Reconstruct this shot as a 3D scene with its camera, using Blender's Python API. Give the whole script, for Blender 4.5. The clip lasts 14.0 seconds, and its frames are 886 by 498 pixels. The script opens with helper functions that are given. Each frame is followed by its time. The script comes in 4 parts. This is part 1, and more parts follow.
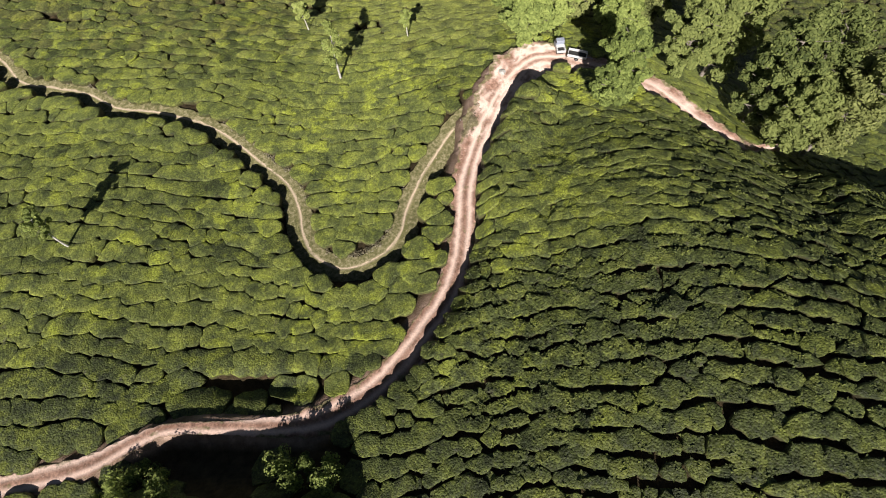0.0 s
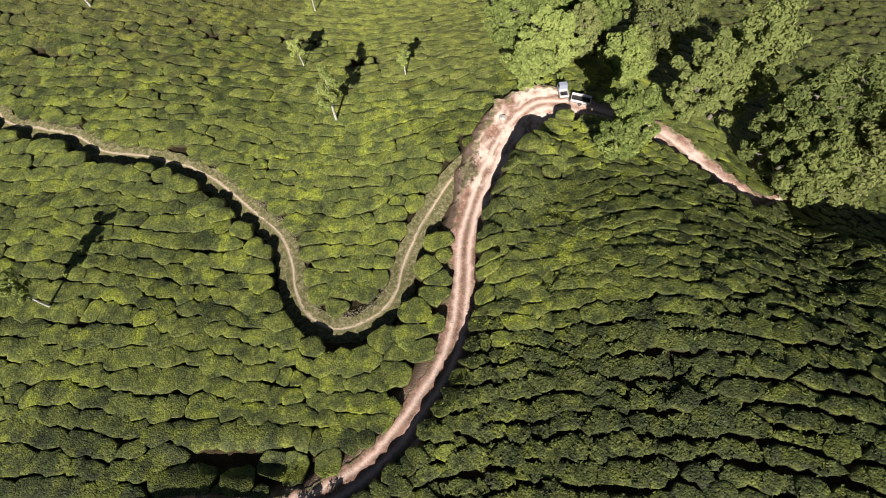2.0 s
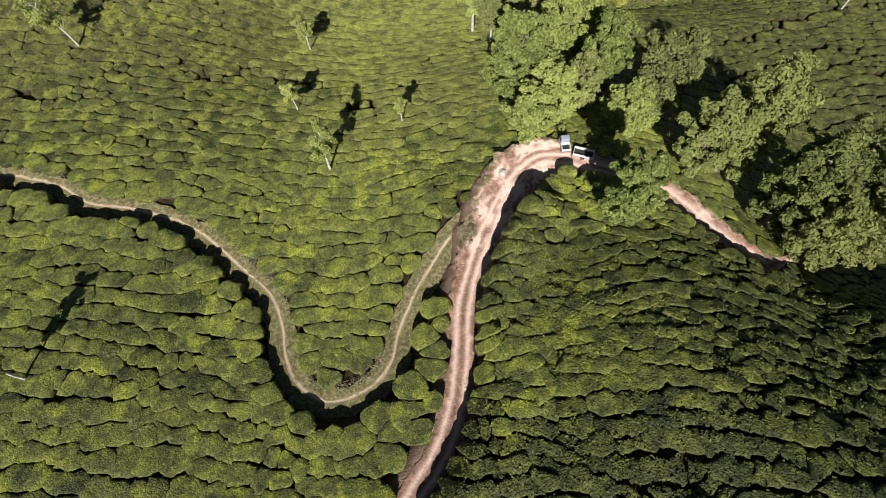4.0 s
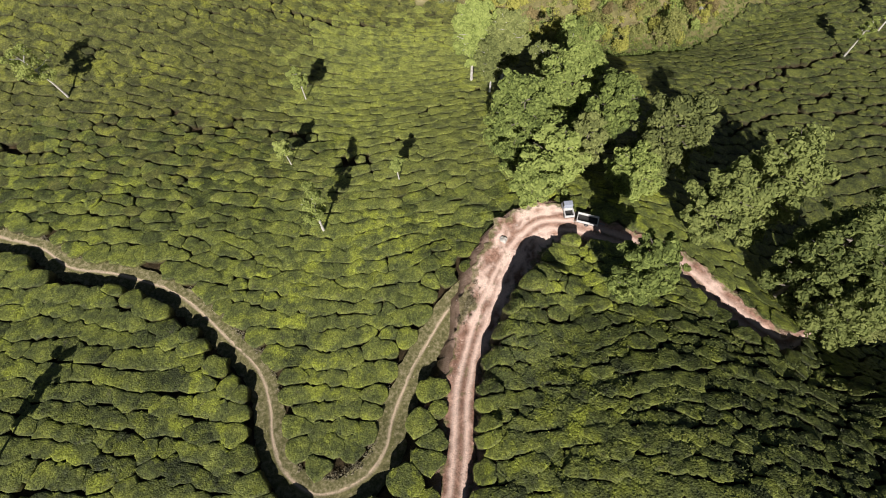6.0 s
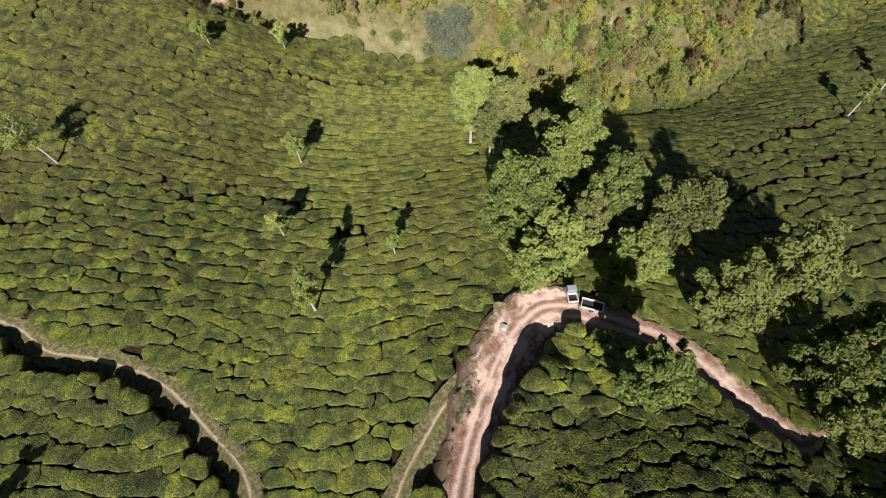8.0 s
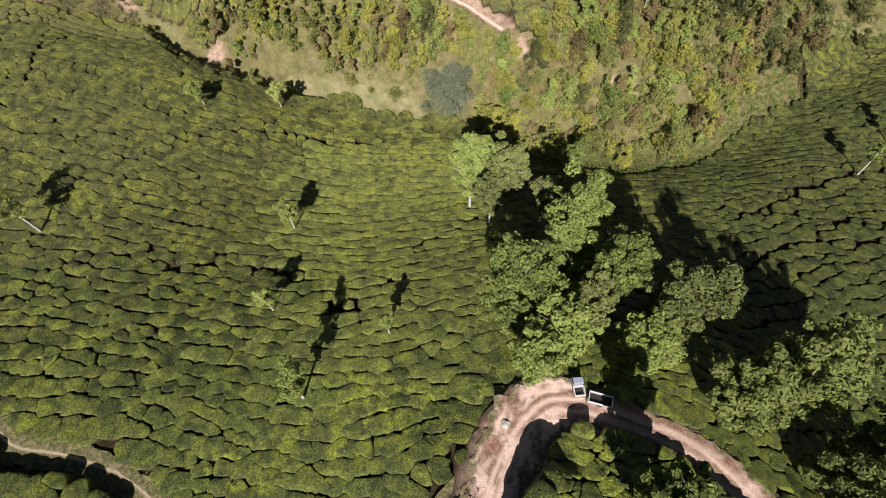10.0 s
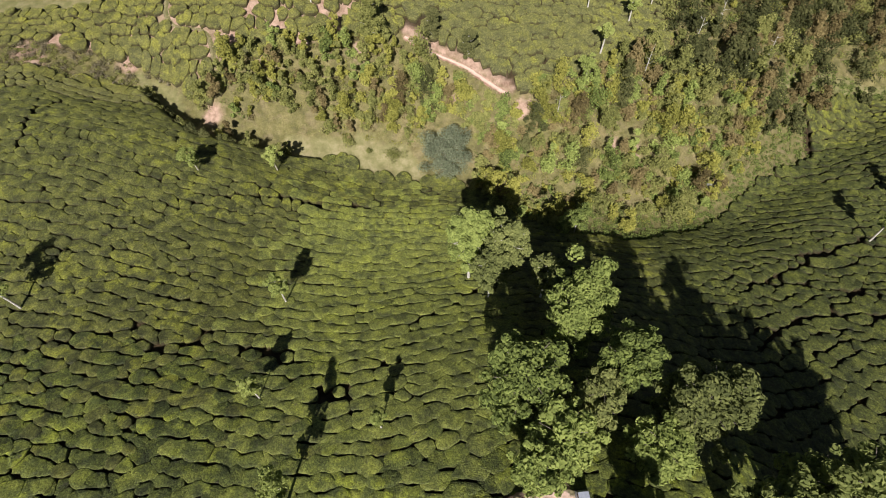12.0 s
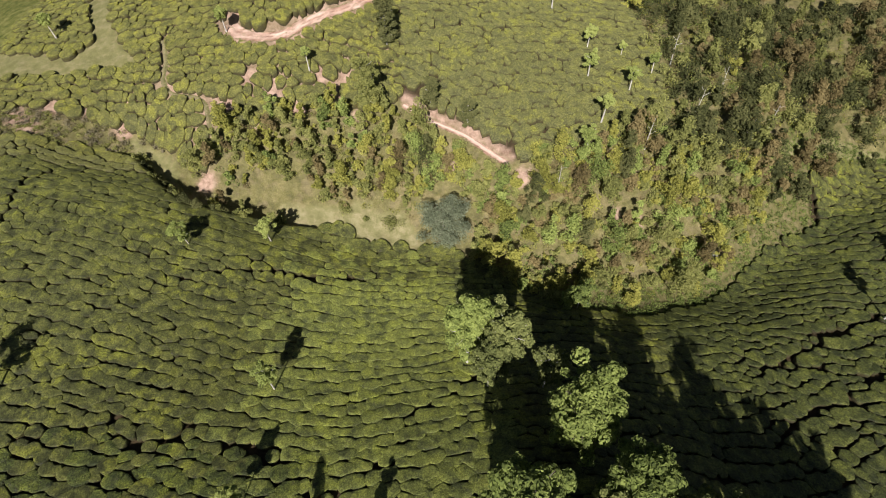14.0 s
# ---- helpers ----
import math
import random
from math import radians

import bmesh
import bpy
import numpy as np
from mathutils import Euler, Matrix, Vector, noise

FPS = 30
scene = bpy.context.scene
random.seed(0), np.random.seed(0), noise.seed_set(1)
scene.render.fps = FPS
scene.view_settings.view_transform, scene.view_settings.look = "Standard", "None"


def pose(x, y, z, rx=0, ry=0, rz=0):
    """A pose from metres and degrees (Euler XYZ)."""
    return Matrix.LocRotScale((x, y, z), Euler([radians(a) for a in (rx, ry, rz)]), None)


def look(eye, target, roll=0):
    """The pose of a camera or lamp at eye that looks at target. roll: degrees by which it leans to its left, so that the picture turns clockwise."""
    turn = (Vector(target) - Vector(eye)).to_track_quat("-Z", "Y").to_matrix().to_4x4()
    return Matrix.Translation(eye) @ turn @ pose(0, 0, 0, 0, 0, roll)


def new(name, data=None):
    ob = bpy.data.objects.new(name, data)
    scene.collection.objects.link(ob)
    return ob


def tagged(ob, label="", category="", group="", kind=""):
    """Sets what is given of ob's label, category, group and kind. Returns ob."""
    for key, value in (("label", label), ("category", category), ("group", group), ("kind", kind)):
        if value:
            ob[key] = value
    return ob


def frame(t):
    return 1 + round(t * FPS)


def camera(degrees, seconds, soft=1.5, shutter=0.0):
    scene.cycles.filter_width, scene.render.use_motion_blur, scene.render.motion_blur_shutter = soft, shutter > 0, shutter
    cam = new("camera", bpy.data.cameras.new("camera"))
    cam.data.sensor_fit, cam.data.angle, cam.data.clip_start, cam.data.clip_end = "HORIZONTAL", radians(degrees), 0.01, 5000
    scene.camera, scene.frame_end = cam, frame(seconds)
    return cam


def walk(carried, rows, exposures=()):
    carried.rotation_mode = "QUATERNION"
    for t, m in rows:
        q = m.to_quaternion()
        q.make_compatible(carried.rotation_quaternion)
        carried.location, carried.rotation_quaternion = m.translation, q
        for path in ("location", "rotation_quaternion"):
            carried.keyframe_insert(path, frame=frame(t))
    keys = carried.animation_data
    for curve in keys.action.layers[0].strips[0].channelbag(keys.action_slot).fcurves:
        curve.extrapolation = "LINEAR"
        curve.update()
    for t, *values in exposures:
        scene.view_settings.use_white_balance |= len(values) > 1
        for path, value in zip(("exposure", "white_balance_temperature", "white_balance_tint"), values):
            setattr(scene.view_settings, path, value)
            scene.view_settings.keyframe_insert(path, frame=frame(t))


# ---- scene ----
cam = camera(80.5, 14.0, 1.05)
PATH = [
    (0, (-0.507, -7.332, 66.597), (-0.55, -6.536, 64.763), -2.4),
    (0.5, (-0.42, -5.231, 66.658), (-0.465, -4.434, 64.824), -2.5),
    (1, (-0.404, -3.174, 66.681), (-0.448, -2.374, 64.848), -2.4),
    (1.5, (-0.313, -1.073, 66.727), (-0.359, -0.272, 64.895), -2.4),
    (2, (-0.304, 0.93, 66.771), (-0.349, 1.737, 64.941), -2.4),
    (2.5, (-0.184, 3.052, 66.898), (-0.23, 3.861, 65.069), -2.5),
    (3, (-0.284, 5.176, 67.009), (-0.326, 5.991, 65.183), -2.2),
    (5.5, (-0.507, 15.337, 66.853), (-0.54, 16.22, 65.059), -1.2),
    (6, (-0.51, 17.484, 66.925), (-0.541, 18.386, 65.14), -1.1),
    (6.5, (-0.484, 19.686, 66.964), (-0.515, 20.612, 65.191), -1.0),
    (7, (-0.495, 21.878, 67.058), (-0.525, 22.829, 65.298), -0.8),
    (7.5, (-0.318, 24.119, 67.256), (-0.35, 25.093, 65.509), -0.9),
    (8, (-0.253, 26.322, 67.481), (-0.286, 27.318, 65.747), -0.9),
    (10.5, (0.472, 37.105, 67.585), (0.428, 38.226, 65.93), -1.2),
    (11, (0.775, 39.276, 67.907), (0.726, 40.42, 66.268), -1.3),
    (11.5, (1.042, 41.56, 68.388), (0.99, 42.729, 66.766), -1.3),
    (12, (1.05, 44.17, 69.025), (0.998, 45.362, 67.421), -1.2),
    (12.5, (1.034, 46.615, 69.588), (0.982, 47.833, 68.003), -1.1),
    (13, (1.005, 49.188, 70.317), (0.954, 50.429, 68.75), -1.0),
    (13.5, (1.217, 51.651, 71.069), (1.163, 52.916, 69.521), -0.9),
    (14, (1.167, 53.952, 71.467), (1.114, 55.246, 69.943), -0.8),
]
walk(cam, [(t, look(eye, target, roll)) for t, eye, target, roll in PATH], [(0, 0.34), (4, 0.27), (7, 0.16), (14, 0.15)])

# ---- sky, sun, exposure ----
SUN_AZ, SUN_EL = radians(185.0), radians(38.0)      # the sun stands behind the camera
to_sun = Vector((math.sin(SUN_AZ) * math.cos(SUN_EL), math.cos(SUN_AZ) * math.cos(SUN_EL), math.sin(SUN_EL)))
world = bpy.data.worlds.new("sky")
scene.world = world
world.use_nodes = True
sky = world.node_tree.nodes.new("ShaderNodeTexSky")
sky.sky_type, sky.sun_disc = "NISHITA", False
sky.sun_elevation, sky.sun_rotation = SUN_EL, SUN_AZ
world.node_tree.links.new(sky.outputs[0], world.node_tree.nodes["Background"].inputs[0])
world.node_tree.nodes["Background"].inputs[1].default_value = 0.023
sun_data = bpy.data.lights.new("sun", "SUN")
sun_data.energy, sun_data.angle, sun_data.color = 5.0, radians(0.5), (1.0, 0.93, 0.89)
sun = new("sun", sun_data)
sun.matrix_world = look((0, 0, 300), Vector((0, 0, 300)) - to_sun)


# ---- materials ----
class Nodes:
    """A material's node tree with short ways to add nodes."""

    def __init__(self, name, rough=0.9, spec=0.2):
        self.mat = bpy.data.materials.new(name)
        self.mat.use_nodes = True
        self.tree = self.mat.node_tree
        self.bsdf = self.tree.nodes["Principled BSDF"]
        self.bsdf.inputs["Roughness"].default_value = rough
        self.bsdf.inputs["Specular IOR Level"].default_value = spec
        self.where = self.tree.nodes.new("ShaderNodeNewGeometry").outputs["Position"]

    def add(self, kind, **values):
        node = self.tree.nodes.new(kind)
        for key, value in values.items():
            node.inputs[key].default_value = value
        return node

    def link(self, a, b):
        self.tree.links.new(a, b)

    def noise(self, scale, detail=4.0, rough=0.6):
        node = self.add("ShaderNodeTexNoise", Scale=scale, Detail=detail, Roughness=rough)
        self.link(self.where, node.inputs["Vector"])
        return node.outputs["Fac"]

    def cells(self, scale, out="Distance"):
        node = self.add("ShaderNodeTexVoronoi", Scale=scale)
        self.link(self.where, node.inputs["Vector"])
        return node.outputs[out]

    def speckle(self, scale):
        """A number from 0 to 1 for each small cell."""
        split = self.tree.nodes.new("ShaderNodeSeparateColor")
        self.link(self.cells(scale, "Color"), split.inputs[0])
        return split.outputs[0]

    def ramp(self, fac, stops):
        node = self.tree.nodes.new("ShaderNodeValToRGB")
        while len(node.color_ramp.elements) < len(stops):
            node.color_ramp.elements.new(0.5)
        for element, (at, colour) in zip(node.color_ramp.elements, stops):
            element.position = at
            element.color = (*colour, 1.0) if isinstance(colour, tuple) else (colour, colour, colour, 1.0)
        self.link(fac, node.inputs[0])
        return node.outputs[0]

    def mix(self, fac, a, b, blend="MIX"):
        node = self.tree.nodes.new("ShaderNodeMix")
        node.data_type, node.blend_type = "RGBA", blend
        for value, slot in ((fac, 0), (a, 6), (b, 7)):
            if isinstance(value, (int, float)):
                node.inputs[slot].default_value = value if slot == 0 else (value, value, value, 1)
            elif isinstance(value, tuple):
                node.inputs[slot].default_value = (*value, 1.0)
            else:
                self.link(value, node.inputs[slot])
        return node.outputs[2]

    def math(self, op, a, b=0.0):
        node = self.tree.nodes.new("ShaderNodeMath")
        node.operation = op
        for n, value in enumerate((a, b)):
            if isinstance(value, (int, float)):
                node.inputs[n].default_value = value
            else:
                self.link(value, node.inputs[n])
        return node.outputs[0]

    def attr(self, name):
        node = self.tree.nodes.new("ShaderNodeAttribute")
        node.attribute_name = name
        return node.outputs["Fac"]

    def chance(self):
        """A number from 0 to 1 for each island of each object."""
        island = self.tree.nodes.new("ShaderNodeNewGeometry").outputs["Random Per Island"]
        thing = self.tree.nodes.new("ShaderNodeObjectInfo").outputs["Random"]
        return self.math("FRACT", self.math("ADD", island, thing))

    def finish(self, colour, height=None, strength=0.5, distance=0.1):
        self.link(colour, self.bsdf.inputs["Base Color"])
        if height is not None:
            bump = self.add("ShaderNodeBump", Strength=strength, Distance=distance)
            self.link(height, bump.inputs["Height"])
            self.link(bump.outputs[0], self.bsdf.inputs["Normal"])
        return self.mat


def tea_material(name, dark, mid, bright, relief=0.1, grain=0.42, flushing=0.8):
    """Clipped tea: dull leaf with patches of young flush, tufts of leaves, and bare woody stems under the plucking
    table, darkened as shade between bushes.
    """
    n = Nodes(name, 0.6, 0.3)
    n.bsdf.inputs["Diffuse Roughness"].default_value = 1.0
    tone = n.math("ADD", n.math("MULTIPLY", n.noise(0.55, 3.0, 0.55), 0.8), n.math("MULTIPLY", n.noise(2.6, 3.0, 0.6), 0.2))
    tone = n.math("ADD", tone, n.math("MULTIPLY", n.math("SUBTRACT", n.chance(), 0.5), 0.1))
    base = n.ramp(tone, [(0.36, dark), (0.5, mid), (0.68, bright)])
    flush = n.ramp(n.noise(0.42, 4.0, 0.62), [(0.5, 0.0), (0.62, 1.0)])
    patch = n.ramp(n.noise(0.07, 2.0, 0.5), [(0.38, 0.25), (0.58, 1.0)])
    young = tuple(min(1, c * k) for c, k in zip(bright, (1.3, 1.32, 0.85)))
    colour = n.mix(n.math("MULTIPLY", n.math("MULTIPLY", flush, patch), flushing), base, young)
    tufts = n.ramp(n.speckle(5.0), [(0.0, 1.0 - grain), (0.6, 1.0), (1.0, 1.0 + grain)])
    leaf = n.ramp(n.speckle(11.0), [(0.0, 1.0 - 0.6 * grain), (1.0, 1.0 + 0.6 * grain)])
    colour = n.mix(1.0, n.mix(1.0, colour, tufts, "MULTIPLY"), leaf, "MULTIPLY")
    twigs = n.ramp(n.noise(0.75, 4.0, 0.7), [(0.62, 0.0), (0.7, 0.5)])
    colour = n.mix(twigs, colour, (0.105, 0.095, 0.075))
    # bare wood under the leaf table, also painted dark for the shade between bushes
    colour = n.mix(n.attr("stem_shade"), colour, (0.05, 0.038, 0.024))
    height = n.math("ADD", n.math("MULTIPLY", n.noise(2.4, 2.0, 0.6), 0.5), n.math("ADD", n.math("MULTIPLY", n.noise(8.0, 2.0, 0.7), 0.7), n.math("MULTIPLY", n.cells(5.0), -0.7)))
    return n.finish(colour, height, 0.9, relief)


def leaf_material(name, dark, mid, bright, rough=0.75):
    n = Nodes(name, rough, 0.12)
    n.bsdf.inputs["Diffuse Roughness"].default_value = 1.0
    single = n.tree.nodes.new("ShaderNodeNewGeometry").outputs["Random Per Island"]
    whole = n.tree.nodes.new("ShaderNodeObjectInfo").outputs["Random"]
    tone = n.math("ADD", n.math("MULTIPLY", single, 0.28), n.math("MULTIPLY", whole, 0.24))
    tone = n.math("ADD", tone, n.math("MULTIPLY", n.noise(0.4, 4.0), 0.54))
    colour = n.ramp(tone, [(0.3, dark), (0.5, mid), (0.7, bright)])
    glow = n.tree.nodes.new("ShaderNodeBsdfTranslucent")
    blend = n.add("ShaderNodeMixShader", Fac=0.3)
    n.link(colour, glow.inputs[0])
    n.link(n.bsdf.outputs[0], blend.inputs[1])
    n.link(glow.outputs[0], blend.inputs[2])
    n.link(blend.outputs[0], n.tree.nodes["Material Output"].inputs[0])
    return n.finish(colour)


def bark_material(name, dark, light):
    n = Nodes(name, 0.85, 0.2)
    return n.finish(n.ramp(n.noise(2.2, 6.0, 0.7), [(0.3, dark), (0.6, light)]), n.noise(9.0), 0.6, 0.05)


def dirt_material(name, dark, mid, light):
    """Trodden earth: brown and pink soil, paler where wheels wear it, weeds creeping in from the verge."""
    n = Nodes(name, 0.95, 0.1)
    n.bsdf.inputs["Diffuse Roughness"].default_value = 1.0
    broad = n.ramp(n.noise(0.6, 6.0, 0.7), [(0.4, dark), (0.53, tuple(0.5 * a + 0.5 * b for a, b in zip(dark, mid))), (0.66, mid)])
    fine = n.ramp(n.noise(3.0, 5.0, 0.7), [(0.38, 0.62), (0.5, 1.0), (0.62, 1.25)])
    colour = n.mix(1.0, broad, fine, "MULTIPLY")
    worn = n.mix(n.ramp(n.noise(1.1, 6.0, 0.7), [(0.2, 0.0), (0.38, 1.0)]), mid, light)
    worn = n.mix(1.0, worn, n.ramp(n.noise(4.5, 4.0, 0.7), [(0.36, 0.8), (0.55, 1.0)]), "MULTIPLY")
    spoil = n.ramp(n.noise(0.45, 6.0, 0.75), [(0.52, 0.0), (0.6, 0.6)])
    colour = n.mix(n.attr("rut"), n.mix(spoil, colour, dark), worn)
    chips = n.ramp(n.noise(2.3, 5.0, 0.8), [(0.6, 0.0), (0.66, 0.6)])
    colour = n.mix(chips, colour, light)
    ragged = n.math("ADD", n.attr("verge"), n.math("MULTIPLY", n.noise(0.8, 4.0, 0.65), 1.6))
    verge = n.ramp(n.math("MULTIPLY", ragged, 0.5), [(0.5, 0.0), (0.62, 0.9)])
    weeds = n.ramp(n.noise(2.0, 4.0, 0.65), [(0.4, (0.12, 0.118, 0.05)), (0.52, (0.215, 0.2, 0.095)), (0.62, (0.34, 0.3, 0.18))])
    return n.finish(n.mix(verge, colour, weeds), n.math("ADD", n.noise(1.3, 4.0, 0.6), n.math("MULTIPLY", n.noise(6.0, 3.0), 0.4)), 0.8, 0.22)


def ground_material():
    n = Nodes("hill_ground", 0.95, 0.1)
    soil = n.ramp(n.noise(0.8, 6.0, 0.7), [(0.3, (0.03, 0.025, 0.013)), (0.7, (0.11, 0.08, 0.045))])
    grass = n.ramp(n.noise(0.45, 6.0, 0.72), [(0.3, (0.07, 0.095, 0.022)), (0.5, (0.19, 0.205, 0.058)), (0.68, (0.34, 0.32, 0.12))])
    grass = n.mix(1.0, grass, n.ramp(n.noise(4.0, 4.0, 0.7), [(0.3, 0.6), (0.7, 1.3)]), "MULTIPLY")
    bare = n.ramp(n.noise(0.7, 6.0, 0.7), [(0.3, (0.27, 0.165, 0.115)), (0.6, (0.6, 0.43, 0.33))])
    colour = n.mix(n.attr("grass"), soil, grass)
    hay = n.ramp(n.noise(0.4, 5.0, 0.65), [(0.36, (0.19, 0.2, 0.075)), (0.5, (0.26, 0.262, 0.11)), (0.64, (0.37, 0.345, 0.18))])
    colour = n.mix(n.attr("dry"), colour, hay)
    spots = n.math("MULTIPLY", n.attr("bare"), n.ramp(n.noise(0.25, 5.0, 0.7), [(0.5, 0.55), (0.6, 1.0)]))
    colour = n.mix(spots, colour, bare)
    return n.finish(colour, n.math("ADD", n.noise(1.5, 6.0, 0.75), n.noise(7.0)), 0.7, 0.25)


def paint_material(name, colour, rough=0.45, metal=0.0):
    n = Nodes(name, rough, 0.5)
    n.bsdf.inputs["Metallic"].default_value = metal
    dirt = n.ramp(n.noise(3.0, 5.0, 0.7), [(0.35, 0.82), (0.65, 1.05)])
    return n.finish(n.mix(1.0, colour, dirt, "MULTIPLY"))


TEA = tea_material("tea_leaves", (0.075, 0.092, 0.032), (0.14, 0.166, 0.044), (0.25, 0.28, 0.058))
# darker green leaf, with the dimness of turned-away slopes put into the colour
TEA_DARK = tea_material("dark_shaded_tea_leaves", (0.043, 0.054, 0.02), (0.089, 0.11, 0.031), (0.175, 0.198, 0.045), 0.14, 0.5, 0.65)
TEA_FRESH = tea_material("fresh_tea_leaves", (0.084, 0.097, 0.036), (0.174, 0.198, 0.053), (0.265, 0.29, 0.068), 0.1, 0.42, 0.45)
TEA_OLIVE = tea_material("olive_tea_leaves", (0.051, 0.057, 0.021), (0.102, 0.112, 0.035), (0.19, 0.2, 0.052))
# dull brown-green leaf, darkened further to stand for the eastern hill's shaded slope
TEA_HILL = tea_material("dull_shaded_tea_leaves", (0.036, 0.044, 0.017), (0.074, 0.087, 0.027), (0.145, 0.16, 0.041), 0.12, 0.55, 0.4)
TEA_GOLD = tea_material("yellowish_tea_leaves", (0.1, 0.104, 0.034), (0.155, 0.158, 0.046), (0.225, 0.222, 0.06))
TEA_PALE = tea_material("pale_tea_leaves", (0.118, 0.122, 0.046), (0.15, 0.154, 0.054), (0.19, 0.192, 0.06), 0.06)
SHADE_LEAF = leaf_material("shade_tree_leaves", (0.19, 0.24, 0.065), (0.35, 0.41, 0.12), (0.5, 0.55, 0.18))
BIG_LEAF = leaf_material("broad_leaves", (0.105, 0.14, 0.042), (0.25, 0.312, 0.086), (0.435, 0.505, 0.152))
GREY_LEAF = leaf_material("grey_leaves", (0.125, 0.148, 0.053), (0.25, 0.282, 0.095), (0.4, 0.43, 0.155))
BLUE_LEAF = leaf_material("bluegum_leaves", (0.13, 0.155, 0.1), (0.23, 0.265, 0.165), (0.35, 0.385, 0.25))
YELLOW_LEAF = leaf_material("yellow_leaves", (0.165, 0.17, 0.042), (0.32, 0.322, 0.076), (0.49, 0.475, 0.12))
BROWN_LEAF = leaf_material("brown_leaves", (0.115, 0.094, 0.042), (0.225, 0.182, 0.08), (0.36, 0.295, 0.135))
OLIVE_LEAF = leaf_material("olive_leaves", (0.135, 0.148, 0.05), (0.258, 0.275, 0.086), (0.4, 0.405, 0.138))
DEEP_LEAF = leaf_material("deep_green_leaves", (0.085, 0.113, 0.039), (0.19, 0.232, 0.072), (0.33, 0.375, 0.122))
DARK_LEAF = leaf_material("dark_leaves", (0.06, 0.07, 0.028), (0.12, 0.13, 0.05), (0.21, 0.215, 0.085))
DRY_LEAF = leaf_material("dry_weeds", (0.16, 0.14, 0.08), (0.28, 0.25, 0.16), (0.42, 0.38, 0.27))
PALE_BARK = bark_material("pale_bark", (0.35, 0.32, 0.27), (0.72, 0.7, 0.64))
GREY_BARK = bark_material("grey_bark", (0.12, 0.10, 0.08), (0.34, 0.3, 0.25))
ROAD = dirt_material("track_dirt", (0.25, 0.142, 0.098), (0.49, 0.31, 0.23), (0.88, 0.69, 0.58))
PATH_DIRT = dirt_material("path_dirt", (0.14, 0.14, 0.052), (0.27, 0.245, 0.12), (0.72, 0.58, 0.43))
GROUND = ground_material()

# ---- the lie of the land ----
HILL_X, HILL_Y, HILL_SIZE, HILL_BASE = np.linspace(-110, 130, 9), np.linspace(-20, 210, 9), 30.0, -10.0
HILLS = np.array([
    [9.8, -0.3, 4.3, 7.0, 8.2, 14.5, 7.0, 5.7, 3.2],
    [4.3, -1.8, 7.7, -8.4, 0.6, 11.3, -2.6, 5.4, 4.5],
    [3.0, -2.8, 8.9, -7.3, 7.2, 4.2, -11.8, 0.4, -1.4],
    [2.6, -4.6, 3.1, -2.9, 6.1, 1.3, -4.4, 0.5, -7.6],
    [-1.1, -2.0, -0.1, -2.4, 1.4, -1.6, -0.7, 4.8, -3.8],
    [3.4, 4.2, -1.5, -10.0, -4.1, -4.7, -9.6, -5.1, -5.6],
    [0.6, -0.4, 2.9, -3.1, 0.3, 3.5, 0.2, -3.8, -6.2],
    [0.0, -3.4, 4.2, 3.8, -0.3, -2.3, 2.2, 1.4, -4.6],
    [7.9, 6.5, 7.6, 6.6, 6.1, 4.6, 3.4, -1.7, -8.1],
])
STREAM = [(-85, 153), (-60, 148), (-40, 143), (-20, 141), (0, 140), (20, 132), (38, 128), (66, 134), (85, 146), (100, 158), (130, 180)]


def near_line(points, x, y):
    """Distance from each x, y to a line of points, the share of the way along it, and the side (left is positive)."""
    away, along, side, run = np.full(x.shape, 1e9), np.zeros(x.shape), np.zeros(x.shape), 0.0
    for (a, b), (e, f) in zip(points, points[1:]):
        length = math.hypot(e - a, f - b)
        s = np.clip(((x - a) * (e - a) + (y - b) * (f - b)) / length ** 2, 0, 1)
        d = np.hypot(x - a - s * (e - a), y - b - s * (f - b))
        nearer = d < away
        away, along = np.where(nearer, d, away), np.where(nearer, run + s * length, along)
        side = np.where(nearer, (e - a) * (y - b) - (f - b) * (x - a), side)
        run += length
    return away, along / run, np.sign(side)


def smooth(a, b, v):
    s = np.clip((v - a) / (b - a), 0, 1)
    return s * s * (3 - 2 * s)


def spline(points, step):
    """Points at about even steps along a smooth curve through the given ones."""
    p = np.array(points, float)
    p = np.vstack([2 * p[0] - p[1], p, 2 * p[-1] - p[-2]])
    out = []
    for a, b, c, d in zip(p, p[1:], p[2:], p[3:]):
        count = max(1, round(float(np.linalg.norm(c[:2] - b[:2])) / step))
        for s in np.arange(count) / count:
            out.append(0.5 * (2 * b + (c - a) * s + (2 * a - 5 * b + 4 * c - d) * s ** 2 + (3 * b - a - 3 * c + d) * s ** 3))
    return np.array(out + [p[-2]])


